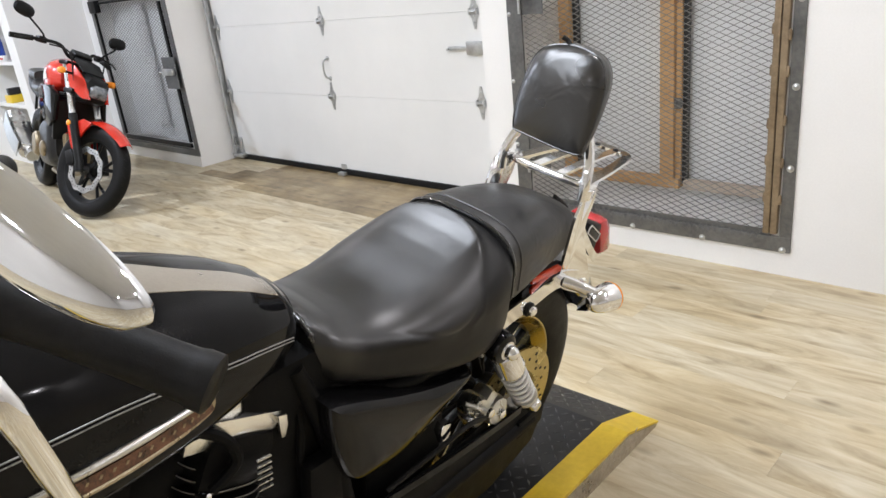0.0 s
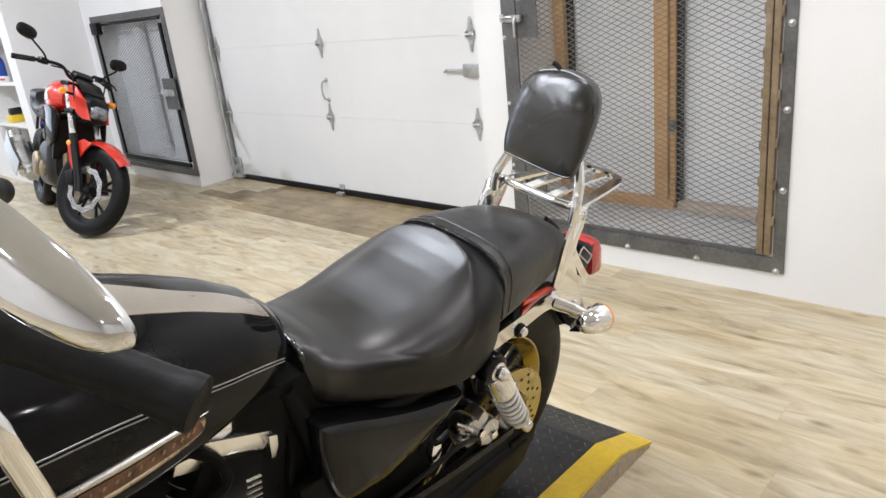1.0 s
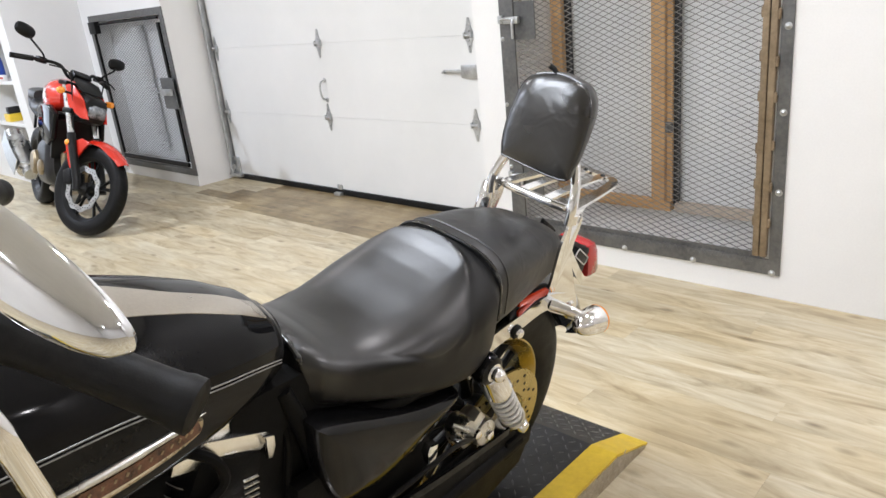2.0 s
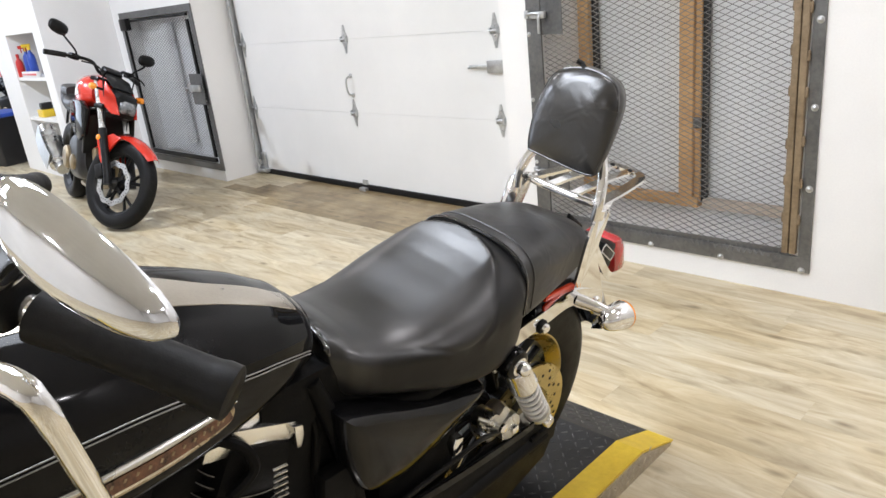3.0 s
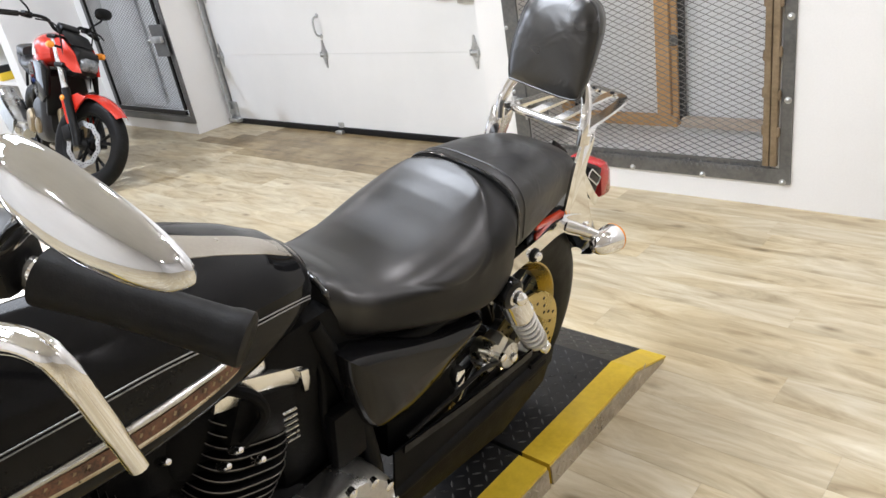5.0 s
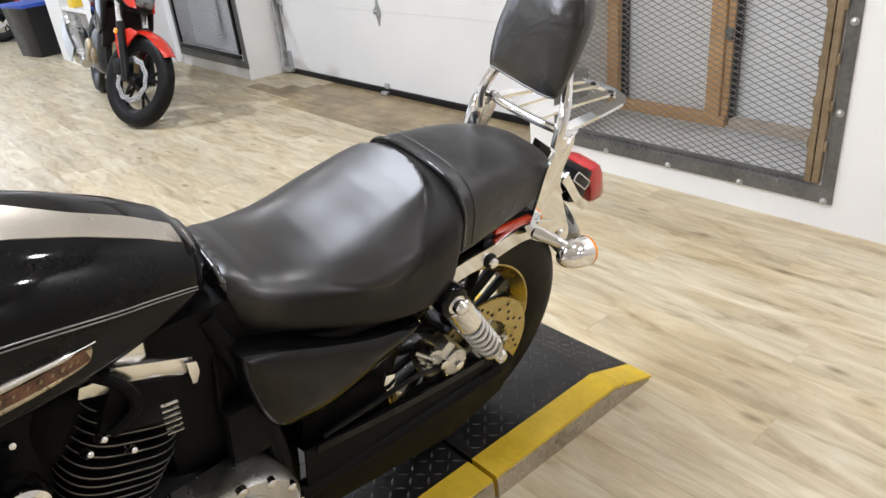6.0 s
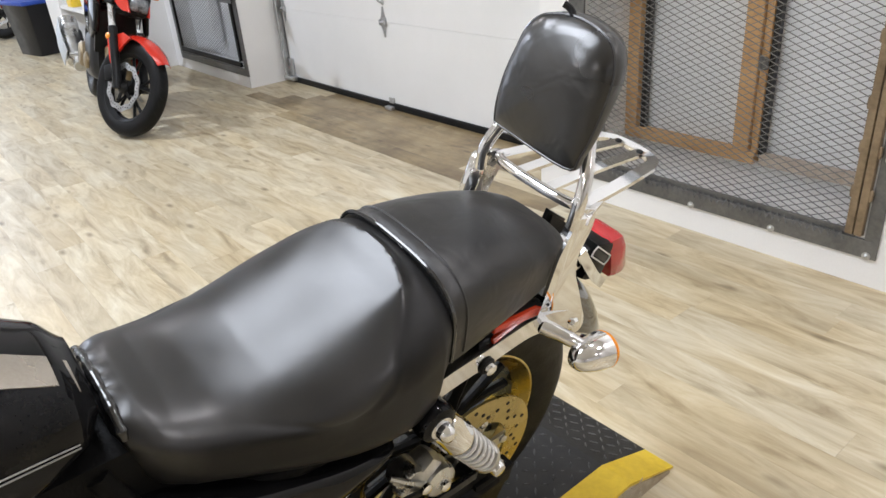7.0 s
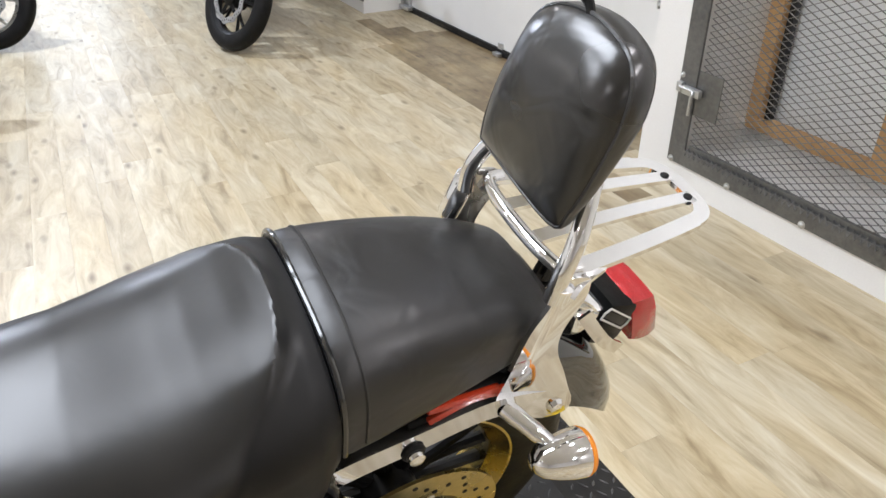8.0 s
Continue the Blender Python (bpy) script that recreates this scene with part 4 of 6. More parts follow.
    lathe(bm, [(0.042, -0.004), (0.042, 0.006), (0.028, 0.012), (0.018, 0.03), (0.0, 0.034)], (cx + disc_side * disc_v, cy, cz), (disc_side, 0, 0), 24)
    part("disc_carrier", bm, carrier or BRUSHED, disc)
    return wh


def cruiser():
    g = holder("cruiser_motorcycle", pose(-0.178, -1.699, 0.033, 0, 13.8, 0) @ Matrix.Scale(1.02, 4), "black cruiser motorcycle with chrome sissy bar, on its stand", "motorcycle")

    def add(name, bm, mat, label="", parent=None):
        return part(name, bm, mat, parent or g, label)

    # tank
    tank = add("fuel_tank", hull(B(), TANK, *TANK_SHAPE, n=64, steps=50), GLOSS_BLACK, "gloss black fuel tank")
    for off in (0.0, 0.0048):
        pts = [on_tank(u, w - off) for u, w in ((0.550, 0.803), (0.572, 0.814), (0.62, 0.832), (0.66, 0.844), (0.74, 0.867), (0.80, 0.878), (0.86, 0.883), (0.93, 0.884), (1.0, 0.880), (1.06, 0.87))]
        add("pinstripe", tube(B(), pts, 0.0010, 6, 6), SILVER_LINE, "silver pinstripe", tank)
    # champagne panel along the top of the tank
    rings = []
    for i in range(31):
        u = 0.531 + 0.525 * i / 30
        lo, hi = 0.057 - 0.005 * max(0, (0.60 - u) / 0.06), max(-0.050, 0.016 - 0.06 * (u - 0.55) - 0.30 * max(0, u - 0.66))
        b_, wt, wb = stations(TANK, u)
        wc = wb + (wt - wb) * TANK_SHAPE[2]
        row = []
        for j in range(9):
            v = hi + (lo - hi) * j / 8
            w = wc + (wt - wc) * (1 - min(1, abs(v) / b_) ** (2 / TANK_SHAPE[0])) ** (TANK_SHAPE[0] / 2)
            row.append((u, v, w))
        rings.append([P(a, b, c + 0.0010) for a, b, c in row] + [P(a, b, c - 0.002) for a, b, c in row[::-1]])
    add("top_panel", skin(B(), rings), CHAMPAGNE, "champagne silver painted top panel", tank)
    top = [on_tank(0.703, 0.817), on_tank(0.735, 0.816), on_tank(0.80, 0.8165), on_tank(0.87, 0.819), on_tank(0.94, 0.822), on_tank(1.0, 0.822)]
    bm = B()
    rail = [(0.691, 0.829), (0.735, 0.832), (0.81, 0.836), (0.87, 0.838), (0.94, 0.838), (1.0, 0.832)]
    tube(bm, smooth_path([on_tank(a, c - 0.004, 0.001) for a, c in rail], 5), [0.0012, 0.0042, 0.0054, 0.0054, 0.005, 0.0045, 0.003], 10)
    badge = add("badge", bm, BRUSHED, "chrome tank badge, worn", tank)
    bm = tube(B(), smooth_path([on_tank(a, c, 0.001) for a, c in ((0.701, 0.822), (0.703, 0.814), (0.712, 0.808), (0.75, 0.805), (0.81, 0.804), (0.87, 0.807), (0.94, 0.811), (1.0, 0.815))], 5), 0.0045, 8)
    add("badge_edge", bm, BADGE_EDGE, "worn gold lower edge", badge)
    bm = strip(B(), [p + Vector((0.0012, 0, 0)) for p in smooth_path(top, 5)], 0.015, 0.004, (1, 0, 0.25))
    add("badge_inlay", bm, DULL_ORANGE, "dull orange inlay", badge)
    pp = smooth_path(top, 5)
    for i in range(3, len(pp) - 1):
        bm = strip(B(), [pp[i] + Vector((0.0026, 0, -0.0035)), pp[i] + Vector((0.0024, 0.004, 0.0035))], 0.0028, 0.0016, (1, 0, 0))
        add("badge_bar", bm, BRONZE, "worn bronze bar", badge)
    cap = lathe(B(), [(0.045, -0.02), (0.045, 0.004), (0.040, 0.012), (0.0, 0.016)], P(0.93, -0.04, 0.972), (0, 0, 1), 32)
    add("filler_cap", cap, CHROME, "chrome filler cap", tank)

    # seats
    # dished rider's seat: a soft crease runs round the dish
    half = [(0.150, 0.0), (0.152, 0.03), (0.157, 0.055), (0.166, 0.080), (0.182, 0.105), (0.202, 0.135), (0.225, 0.175), (0.30, 0.20), (0.40, 0.19), (0.46, 0.15), (0.482, 0.07), (0.486, 0.0)]
    rim = [Vector((a, b)) for a, b in half] + [Vector((a, -b)) for a, b in half[-2:0:-1]]
    rim_s = [Vector((p[0], p[1])) for p in smooth_path([Vector((p.x, p.y, 0)) for p in rim + rim[:1]], 3)[:-1]]

    def to_rim(u, v):
        """Whether a point of the plan lies inside the rim, and how far from it."""
        q = Vector((u, v + 1e-4))
        v = q.y
        inside, best = False, 1.0
        for a, b in zip(rim_s, rim_s[1:] + rim_s[:1]):
            if (a.y > v) != (b.y > v) and u < a.x + (v - a.y) * (b.x - a.x) / (b.y - a.y):
                inside = not inside
            ab = b - a
            t = max(0.0, min(1.0, (q - a).dot(ab) / max(1e-9, ab.dot(ab))))
            best = min(best, (q - a - ab * t).length)
        return inside, best

    def outside(u, v):
        inside, best = to_rim(u, v)
        return -best if inside else best

    crease = [(0.15, 0.81), (0.185, 0.805), (0.21, 0.780), (0.23, 0.750), (0.275, 0.724), (0.307, 0.722), (0.344, 0.737), (0.39, 0.750), (0.435, 0.758), (0.53, 0.762)]

    def bowl(u, v, w):
        # gathers where the cover is drawn over the nose
        pleat = 0.0016 * math.sin(v * 230 + 1.3 * math.sin(v * 61)) * max(0.0, min(1.0, (u - 0.490) / 0.016)) * (w > 0.74)
        # the dish meets the sides in a crease, with a soft roll under it
        line = stations(crease, u)[0]
        near = max(0.0, min(1.0, (u - 0.195) / 0.06)) * max(0.0, min(1.0, (0.47 - u) / 0.08)) * max(0.0, min(1.0, (abs(v) - 0.05) / 0.04))
        roll = (0.0036 * math.exp(-((w - line + 0.013) / 0.013) ** 2) - 0.0030 * math.exp(-((w - line - 0.008) / 0.014) ** 2)) * near
        return math.copysign(0.8 * roll, v), dish(u, v, w) + pleat + 0.5 * roll

    def dish(u, v, w):
        fade = max(0.0, min(1.0, (w - 0.69) / 0.05))
        if fade == 0.0:
            return 0.0
        inside, best = to_rim(u, v)
        rear = max(0.0, min(1.0, (0.49 - u) / 0.14))
        ridge = 0.0135 * max(0.0, min(1.0, (0.135 - abs(v)) / 0.05))
        if not inside:
            return (ridge * max(0.0, 1 - best / 0.020) ** 2 - 0.005) * rear * fade
        hollow = 0.006 * math.exp(-(v / 0.065) ** 2) * max(0.0, min(1.0, (u - 0.17) / 0.06))
        return (ridge * math.exp(-(best / 0.032) ** 1.1) - 0.005 - hollow) * rear * fade

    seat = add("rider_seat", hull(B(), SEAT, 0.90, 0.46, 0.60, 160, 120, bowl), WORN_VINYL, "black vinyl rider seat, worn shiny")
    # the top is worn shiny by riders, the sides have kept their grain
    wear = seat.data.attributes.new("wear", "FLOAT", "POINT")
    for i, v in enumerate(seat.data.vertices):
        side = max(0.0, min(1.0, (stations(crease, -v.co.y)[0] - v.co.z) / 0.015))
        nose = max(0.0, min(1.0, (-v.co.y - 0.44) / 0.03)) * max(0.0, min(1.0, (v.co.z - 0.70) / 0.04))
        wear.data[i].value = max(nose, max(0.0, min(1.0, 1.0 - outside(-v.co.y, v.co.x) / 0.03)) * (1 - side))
    pil = add("pillion_seat", hull(B(), PILLION, 0.66, 0.35, 0.42, 56, 40), VINYL, "black vinyl pillion seat")

    def across(rows, u, shape, grow, q0=-0.15, q1=math.pi + 0.15, n=30):
        out = []
        for i in range(n + 1):
            q = q0 + (q1 - q0) * i / n
            v, w = hull_point(stations(rows, u), q, *shape)
            c = Vector((0, 0, 0.72))
            p = P(u, v, w)
            d = Vector((p.x, 0, p.z - c.z)).normalized()
            out.append(p + d * grow)
        return out

    add("welt", tube(B(), across(PILLION, 0.118, (0.66, 0.35, 0.42), 0.003), 0.0036, 8), ROLLED_VINYL, "glossy raised piping", seat)
    add("seam", tube(B(), across(PILLION, 0.092, (0.66, 0.35, 0.42), 0.0), 0.0022, 6), VINYL, "stitched seam", pil)
    path = smooth_path(across(SEAT, 0.510, (0.90, 0.46, 0.60), 0.001, 0.30, math.pi - 0.30), 3)
    fat = [(0.0058 + 0.0008 * math.sin(k * 0.31) + 0.0004 * math.sin(k * 0.83 + 1)) * (0.5 + 0.5 * min(1.0, k / 8, (len(path) - 1 - k) / 8)) for k in range(len(path))]
    add("nose_piping", tube(B(), path, fat, 12), ROLLED_VINYL, "glossy gathered edging", seat)
    bm = hull(B(), [(0.50, 0.075, 0.74, 0.64), (0.3, 0.112, 0.66, 0.575), (0.13, 0.110, 0.66, 0.575), (0.11, 0.09, 0.66, 0.59)], 0.5, 0.5, 0.5, 24, 12)
    add("seat_pan", bm, ENGINE_BLACK, "", seat)

    # frame, side cover
    for s in (1, -1):
        bm = tube(B(), [P(1.02, s * 0.04, 0.80), P(0.8, s * 0.06, 0.72), P(0.58, s * 0.045, 0.725), P(0.40, s * 0.10, 0.63), P(0.18, s * 0.115, 0.62)], 0.014, 10, 4)
        tube(bm, [P(0.545, s * 0.075, 0.74), P(0.505, s * 0.10, 0.60), P(0.47, s * 0.115, 0.36), P(0.50, s * 0.11, 0.2), P(0.9, s * 0.12, 0.17), P(1.08, s * 0.07, 0.5), P(1.12, s * 0.03, 0.78)], 0.015, 10, 5)
        add("frame_tube", bm, ENGINE_BLACK, "black frame tube")
        bm = tube(B(), [P(0.45, s * 0.12, 0.30), P(0.2, s * 0.125, 0.305), P(-0.03, s * 0.125, 0.31)], 0.019, 12, 4)
        box(bm, P(-0.02, s * 0.125, 0.31), (0.03, 0.09, 0.05), 0.008)
        add("swingarm", bm, ENGINE_BLACK, "black swingarm")
        # side cover, bulged
        edge = [(0.528, 0.692), (0.524, 0.628), (0.509, 0.560), (0.485, 0.512), (0.44, 0.496), (0.39, 0.492), (0.33, 0.506), (0.27, 0.528), (0.196, 0.564), (0.212, 0.578), (0.30, 0.603), (0.38, 0.634), (0.46, 0.670)]
        pts = smooth_path([Vector((a, 0, c)) for a, c in edge + edge[:1]], 4)[:-1]
        ctr = Vector((0.41, 0, 0.578))
        rings = []
        for f, dv in ((1.0, 0.080), (1.0, 0.104), (0.993, 0.114), (0.974, 0.123), (0.945, 0.130), (0.905, 0.135), (0.88, 0.1365), (0.80, 0.140), (0.6, 0.147), (0.3, 0.152), (0.05, 0.153)):
            rings.append([P(ctr.x + (p.x - ctr.x) * f, s * dv, ctr.z + (p.z - ctr.z) * f) for p in pts])
        add("frame_tab", box(B(), P(0.168, s * 0.126, 0.604), (0.008, 0.030, 0.024), 0.003, pose(0, 0, 0, 25, 0, 0)), BRUSHED, "bare metal frame tab")
        add("side_cover", skin(B(), rings), SIDE_BLACK, "gloss black side cover")

    # engine
    add("crankcase", hull(B(), [(0.98, 0.06, 0.40, 0.20), (0.95, 0.10, 0.45, 0.16), (0.72, 0.12, 0.47, 0.15), (0.50, 0.115, 0.44, 0.17), (0.42, 0.07, 0.38, 0.2)], 0.5, 0.5, 0.5, 28, 20), ENGINE_BLACK, "black engine case")
    for tilt, nm in ((-0.40, "rear"), (0.40, "front")):
        ax = Vector((0, -math.sin(tilt), math.cos(tilt)))
        cx = Vector((1, 0, 0))
        ay = ax.cross(cx)
        base = P(0.760 if nm == "rear" else 0.83, 0, 0.390)
        bm = lathe(B(), [(0.062, 0.05), (0.062, 0.30)], base, ax, 24)
        cyl = add("cylinder", bm, ENGINE_BLACK, "black engine cylinder")
        for i in range(13):
            bm = B()
            o = base + ax * (0.075 + i * 0.0165)
            rr = 0.098 - 0.012 * abs(i - 6) / 6
            out = []
            for j in range(28):
                a = 2 * math.pi * j / 28
                c, s_ = math.cos(a), math.sin(a)
                e = 0.6
                out.append(o + cx * 1.05 * rr * math.copysign(abs(c) ** e, c) + ay * rr * 0.86 * math.copysign(abs(s_) ** e, s_))
            plate(bm, out, ax * 0.0042)
            fin = add("cooling_fin", bm, ENGINE_BLACK, "", cyl)
        for i in range(13):
            bm = B()
            o = base + ax * (0.0772 + i * 0.0165)
            rr = 0.0985 - 0.012 * abs(i - 6) / 6
            pts = []
            for j in range(19):
                a = -1.5 + 3.0 * j / 18
                c, s_ = math.cos(a), math.sin(a)
                pts.append(o + cx * 1.05 * rr * abs(c) ** 0.6 + ay * rr * 0.86 * math.copysign(abs(s_) ** 0.6, s_))
            tube(bm, pts, 0.0009 if nm == "rear" else 0.0004, 5)
            add("fin_edge", bm, ENGINE_GREY, "bright machined edge", cyl)
        bm = B()
        m = Matrix((cx, ay, ax)).transposed()
        box(bm, base + ax * 0.334 + cx * 0.006, (0.166, 0.116, 0.034), 0.012, m)
        box(bm, base + ax * 0.358 - ay * 0.014, (0.150, 0.074, 0.036), 0.010, m)
        rock = add("rocker_cover", bm, POLISHED if nm == "rear" else ENGINE_BLACK, nm == "rear" and "chrome rocker cover" or "black rocker cover", cyl)
        for a in (-0.055, 0.055):
            for c in (-0.060, 0.060):
                bm = lathe(B(), [(0.006, 0), (0.006, 0.010), (0.003, 0.012)], base + ax * 0.342 + cx * a + ay * c, ax, 8)
                add("rocker_bolt", bm, CHROME, "", rock)
        lathe_bm = tube(B(), [base + ax * 0.06 - cx * 0.085 + ay * 0.03, base + ax * 0.30 - cx * 0.08 + ay * 0.02], 0.009, 10)
        add("cylinder_head", box(B(), base + ax * 0.278 + cx * 0.012, (0.172, 0.122, 0.098), 0.034, m), ENGINE_BLACK, "black cylinder head", cyl)
        add("pushrod_tube", lathe_bm, CHROME, "", cyl)
    for i in range(6):
        w = 0.652 - i * 0.0112
        add("head_fin", strip(B(), [P(0.637, 0.112, w + 0.004), P(0.614, 0.112, w)], 0.0036, 0.0022, (0, 0.1, 1)), BRUSHED, "bright machined head fin")
    add("engine_bracket", plate(B(), [P(u, 0.092, w) for u, w in ((0.590, 0.694), (0.573, 0.688), (0.571, 0.668), (0.577, 0.648), (0.586, 0.650), (0.584, 0.672))], (0.008, 0, 0), 0.002), POLISHED, "polished engine bracket")
    add("intake_panel", plate(B(), [P(u, 0.080, w) for u, w in ((0.674, 0.718), (0.681, 0.690), (0.722, 0.704), (0.716, 0.722))], (0.010, 0, 0), 0.002), POLISHED, "polished intake panel")
    # primary cover with round clutch cover
    out = []
    for i in range(40):
        a = 2 * math.pi * i / 40
        r = 0.115 if math.cos(a) < 0 else 0.085
        out.append((0.70 + (0.18 if math.cos(a) >= 0 else -0.12) + r * math.cos(a), 0.355 + r * math.sin(a)))
    rings = [[P(0.70 + (u - 0.70) * f, v, 0.355 + (w - 0.355) * f) for u, w in out] for f, v in ((1, 0.10), (1, 0.150), (0.965, 0.163), (0.6, 0.168), (0.1, 0.170))]
    prim = add("primary_cover", skin(B(), rings), BRUSHED, "polished primary cover")
    add("clutch_cover", lathe(B(), [(0.085, 0), (0.085, 0.008), (0.075, 0.016), (0.0, 0.020)], P(0.600, 0.166, 0.368), (1, 0, 0), 40), CHROME, "chrome clutch cover", prim)
    for i in range(14):
        u, w = out[int(i * 40 / 14)]
        bm = lathe(B(), [(0.009, 0), (0.009, 0.010), (0.005, 0.013)], P(0.70 + (u - 0.70) * 0.95, 0.158, 0.355 + (w - 0.355) * 0.95), (1, 0, 0), 10)
        add("cover_screw", bm, CHROME, "", prim)
    horn = add("horn_cover", lathe(B(), [(0.012, -0.05), (0.030, -0.03), (0.033, 0.0), (0.030, 0.010), (0.018, 0.018), (0.0, 0.020)], P(0.818, 0.112, 0.605), (1, 0, 0.1), 28), CHROME, "chrome horn cover")
    add("horn_ring", lathe(B(), [(0.018, 0.016), (0.024, 0.019), (0.018, 0.021)], P(0.818, 0.112, 0.605), (1, 0, 0.1), 28, True), ENGINE_BLACK, "", horn)
    add("intake", hull(B(), [(0.80, 0.04, 0.66, 0.58), (0.76, 0.06, 0.69, 0.56), (0.68, 0.06, 0.69, 0.56), (0.64, 0.04, 0.66, 0.58)], 0.6, 0.6, 0.5, 20, 10), ENGINE_BLACK, "black intake body")
    rnd = random.Random(9)
    for i, pts in enumerate((
            [(0.70, 0.085, 0.735), (0.672, 0.105, 0.715), (0.664, 0.110, 0.675), (0.70, 0.105, 0.645)], [(0.55, 0.05, 0.73), (0.545, 0.085, 0.66), (0.55, 0.09, 0.58), (0.54, 0.08, 0.48)],

            [(0.98, 0.10, 0.72), (0.90, 0.125, 0.68), (0.86, 0.12, 0.6), (0.85, 0.1, 0.48)])):
        add("hose", tube(B(), [P(*p) for p in pts], 0.0065 if i % 2 else 0.008, 8, 5), ENGINE_BLACK, "black rubber hose")
    for c in ((0.686, 0.112, 0.607), (0.735, 0.108, 0.634), (0.715, 0.110, 0.650), (0.805, 0.10, 0.70)):
        add("fitting", lathe(B(), [(0.006, -0.012), (0.007, -0.006), (0.007, 0.004), (0.004, 0.012), (0.0, 0.013)], P(*c), (0.8, 0.2, 0.5), 10), CHROME, "small chrome fitting")
    add("oil_tank", box(B(), P(0.515, 0.0, 0.600), (0.17, 0.24, 0.32), 0.03), ENGINE_BLACK, "black oil tank")
    add("carburettor", box(B(), P(0.845, 0.0, 0.605), (0.10, 0.17, 0.26), 0.03), ENGINE_BLACK, "black carburettor body")
    add("engine_mount", box(B(), P(0.52, 0.105, 0.52), (0.03, 0.07, 0.12), 0.010), ENGINE_BLACK, "black engine mount")
    add("rear_case", box(B(), P(0.33, 0.0, 0.47), (0.21, 0.20, 0.24), 0.03), ENGINE_BLACK, "black oil tank case")

    # rear wheel, brake, belt guard
    wheel(g, P(0.0, 0.0, 0.331), 0.305, 0.140, 0.206, 0.146, 0.088, 9, DISC_STEEL, DISC_STEEL, spoke_mat=SATIN_BLACK)
    tilt = pose(0, 0, 0, 35, 0, 0)
    bm = box(B(), P(0.135, 0.104, 0.432), (0.050, 0.090, 0.056), 0.024, tilt)
    lathe(bm, [(0.031, -0.03), (0.031, 0.004), (0.028, 0.014), (0.018, 0.019), (0.0, 0.020)], P(0.108, 0.122, 0.420), (1, 0, 0.1), 24)
    lathe(bm, [(0.024, -0.03), (0.024, 0.0), (0.020, 0.010), (0.0, 0.013)], P(0.158, 0.118, 0.452), (1, 0, 0.1), 22)
    for k in range(3):
        tube(bm, [P(0.135 + 0.008 * k, 0.130, 0.430 + 0.009 * k), P(0.168 + 0.006 * k, 0.126, 0.450 + 0.011 * k), P(0.186 + 0.006 * k, 0.118, 0.460 + 0.013 * k)], [0.007, 0.006, 0.004], 8)
    cal = add("brake_caliper", bm, BRUSHED, "polished brake caliper")
    for a, c in ((0.085, 0.400), (0.125, 0.428)):
        bm = lathe(B(), [(0.010, 0), (0.010, 0.006), (0.006, 0.009)], P(a + 0.022, 0.141, c + 0.020), (1, 0, 0), 12)
        add("caliper_bolt", bm, CHROME, "", cal)
    bm = strip(B(), [P(0.40, 0.118, 0.365), P(0.3, 0.125, 0.375), P(0.2, 0.125, 0.385), P(0.13, 0.122, 0.39)], 0.030, 0.006, (1, 0, 0), 4)
    add("brake_stay", bm, ENGINE_BLACK, "black brake stay")
    add("brake_hose", tube(B(), [P(0.15, 0.135, 0.43), P(0.22, 0.15, 0.47), P(0.30, 0.14, 0.45), P(0.40, 0.125, 0.42)], 0.005, 8, 6), RUBBER, "black brake hose")
    bm = plate(B(), [P(u, 0.128, w) for u, w in ((0.283, 0.478), (0.276, 0.496), (0.256, 0.490), (0.258, 0.470), (0.262, 0.444), (0.272, 0.446))], (0.02, 0, 0), 0.004)
    add("peg_bracket", bm, CHROME, "chrome peg bracket")
    bm = strip(B(), [P(0.42, 0.135, 0.411), P(0.243, 0.14, 0.394), P(0.10, 0.14, 0.383), P(0.03, 0.138, 0.378)], 0.018, 0.004, (1, 0, 0), 4)
    add("belt_guard", bm, GLOSS_BLACK, "gloss black guard along the swingarm")
    bm = plate(B(), [P(u, 0.128, w) for u, w in ((0.44, 0.415), (0.24, 0.392), (0.05, 0.374), (-0.04, 0.35), (-0.08, 0.31), (-0.05, 0.23), (0.10, 0.185), (0.44, 0.23))], (0.006, 0, 0), 0.002)
    add("lower_guard", bm, ENGINE_BLACK, "black lower guard")
    for s in (1, -1):
        top_, bot = P(0.150, s * 0.145, 0.611), P(-0.011, s * 0.124, 0.370)
        ax = (top_ - bot).normalized()
        L = (top_ - bot).length
        sh = add("shock_absorber", tube(B(), [bot, bot + ax * L], 0.012, 12), BRUSHED, "chrome shock absorber with bright spring")
        add("shock_cover", lathe(B(), [(0.018, L * 0.635), (0.0275, L * 0.64), (0.0295, L * 0.65), (0.0295, L * 0.665), (0.0275, L * 0.675), (0.0275, L * 0.88), (0.025, L * 0.93), (0.016, L * 0.955)], bot, ax, 24), CHROME, "chrome upper cover", sh)
        add("shock_cap", lathe(B(), [(0.024, -0.030), (0.030, -0.020), (0.031, 0.004), (0.028, 0.012), (0.020, 0.016), (0.0, 0.016)], top_ + Vector((s * 0.002, 0, 0)), (s, 0, 0), 24), GLOSS_BLACK, "black top eye", sh)
        add("shock_bolt", lathe(B(), [(0.018, 0.004), (0.018, 0.009), (0.0135, 0.010), (0.0135, 0.018), (0.012, 0.024), (0.008, 0.029), (0.0, 0.031)], top_ + Vector((s * 0.010, 0, 0)), (s, 0, 0), 28), CHROME, "chrome acorn nut", sh)
        sp = ax.orthogonal().normalized()
        st = ax.cross(sp)
        pts = []
        turns = 6
        for i in range(turns * 18 + 1):
            a = 2 * math.pi * i / 18
            pts.append(bot + ax * (0.036 + (L * 0.64 - 0.036) * i / (turns * 18)) + (sp * math.cos(a) + st * math.sin(a)) * 0.0235)
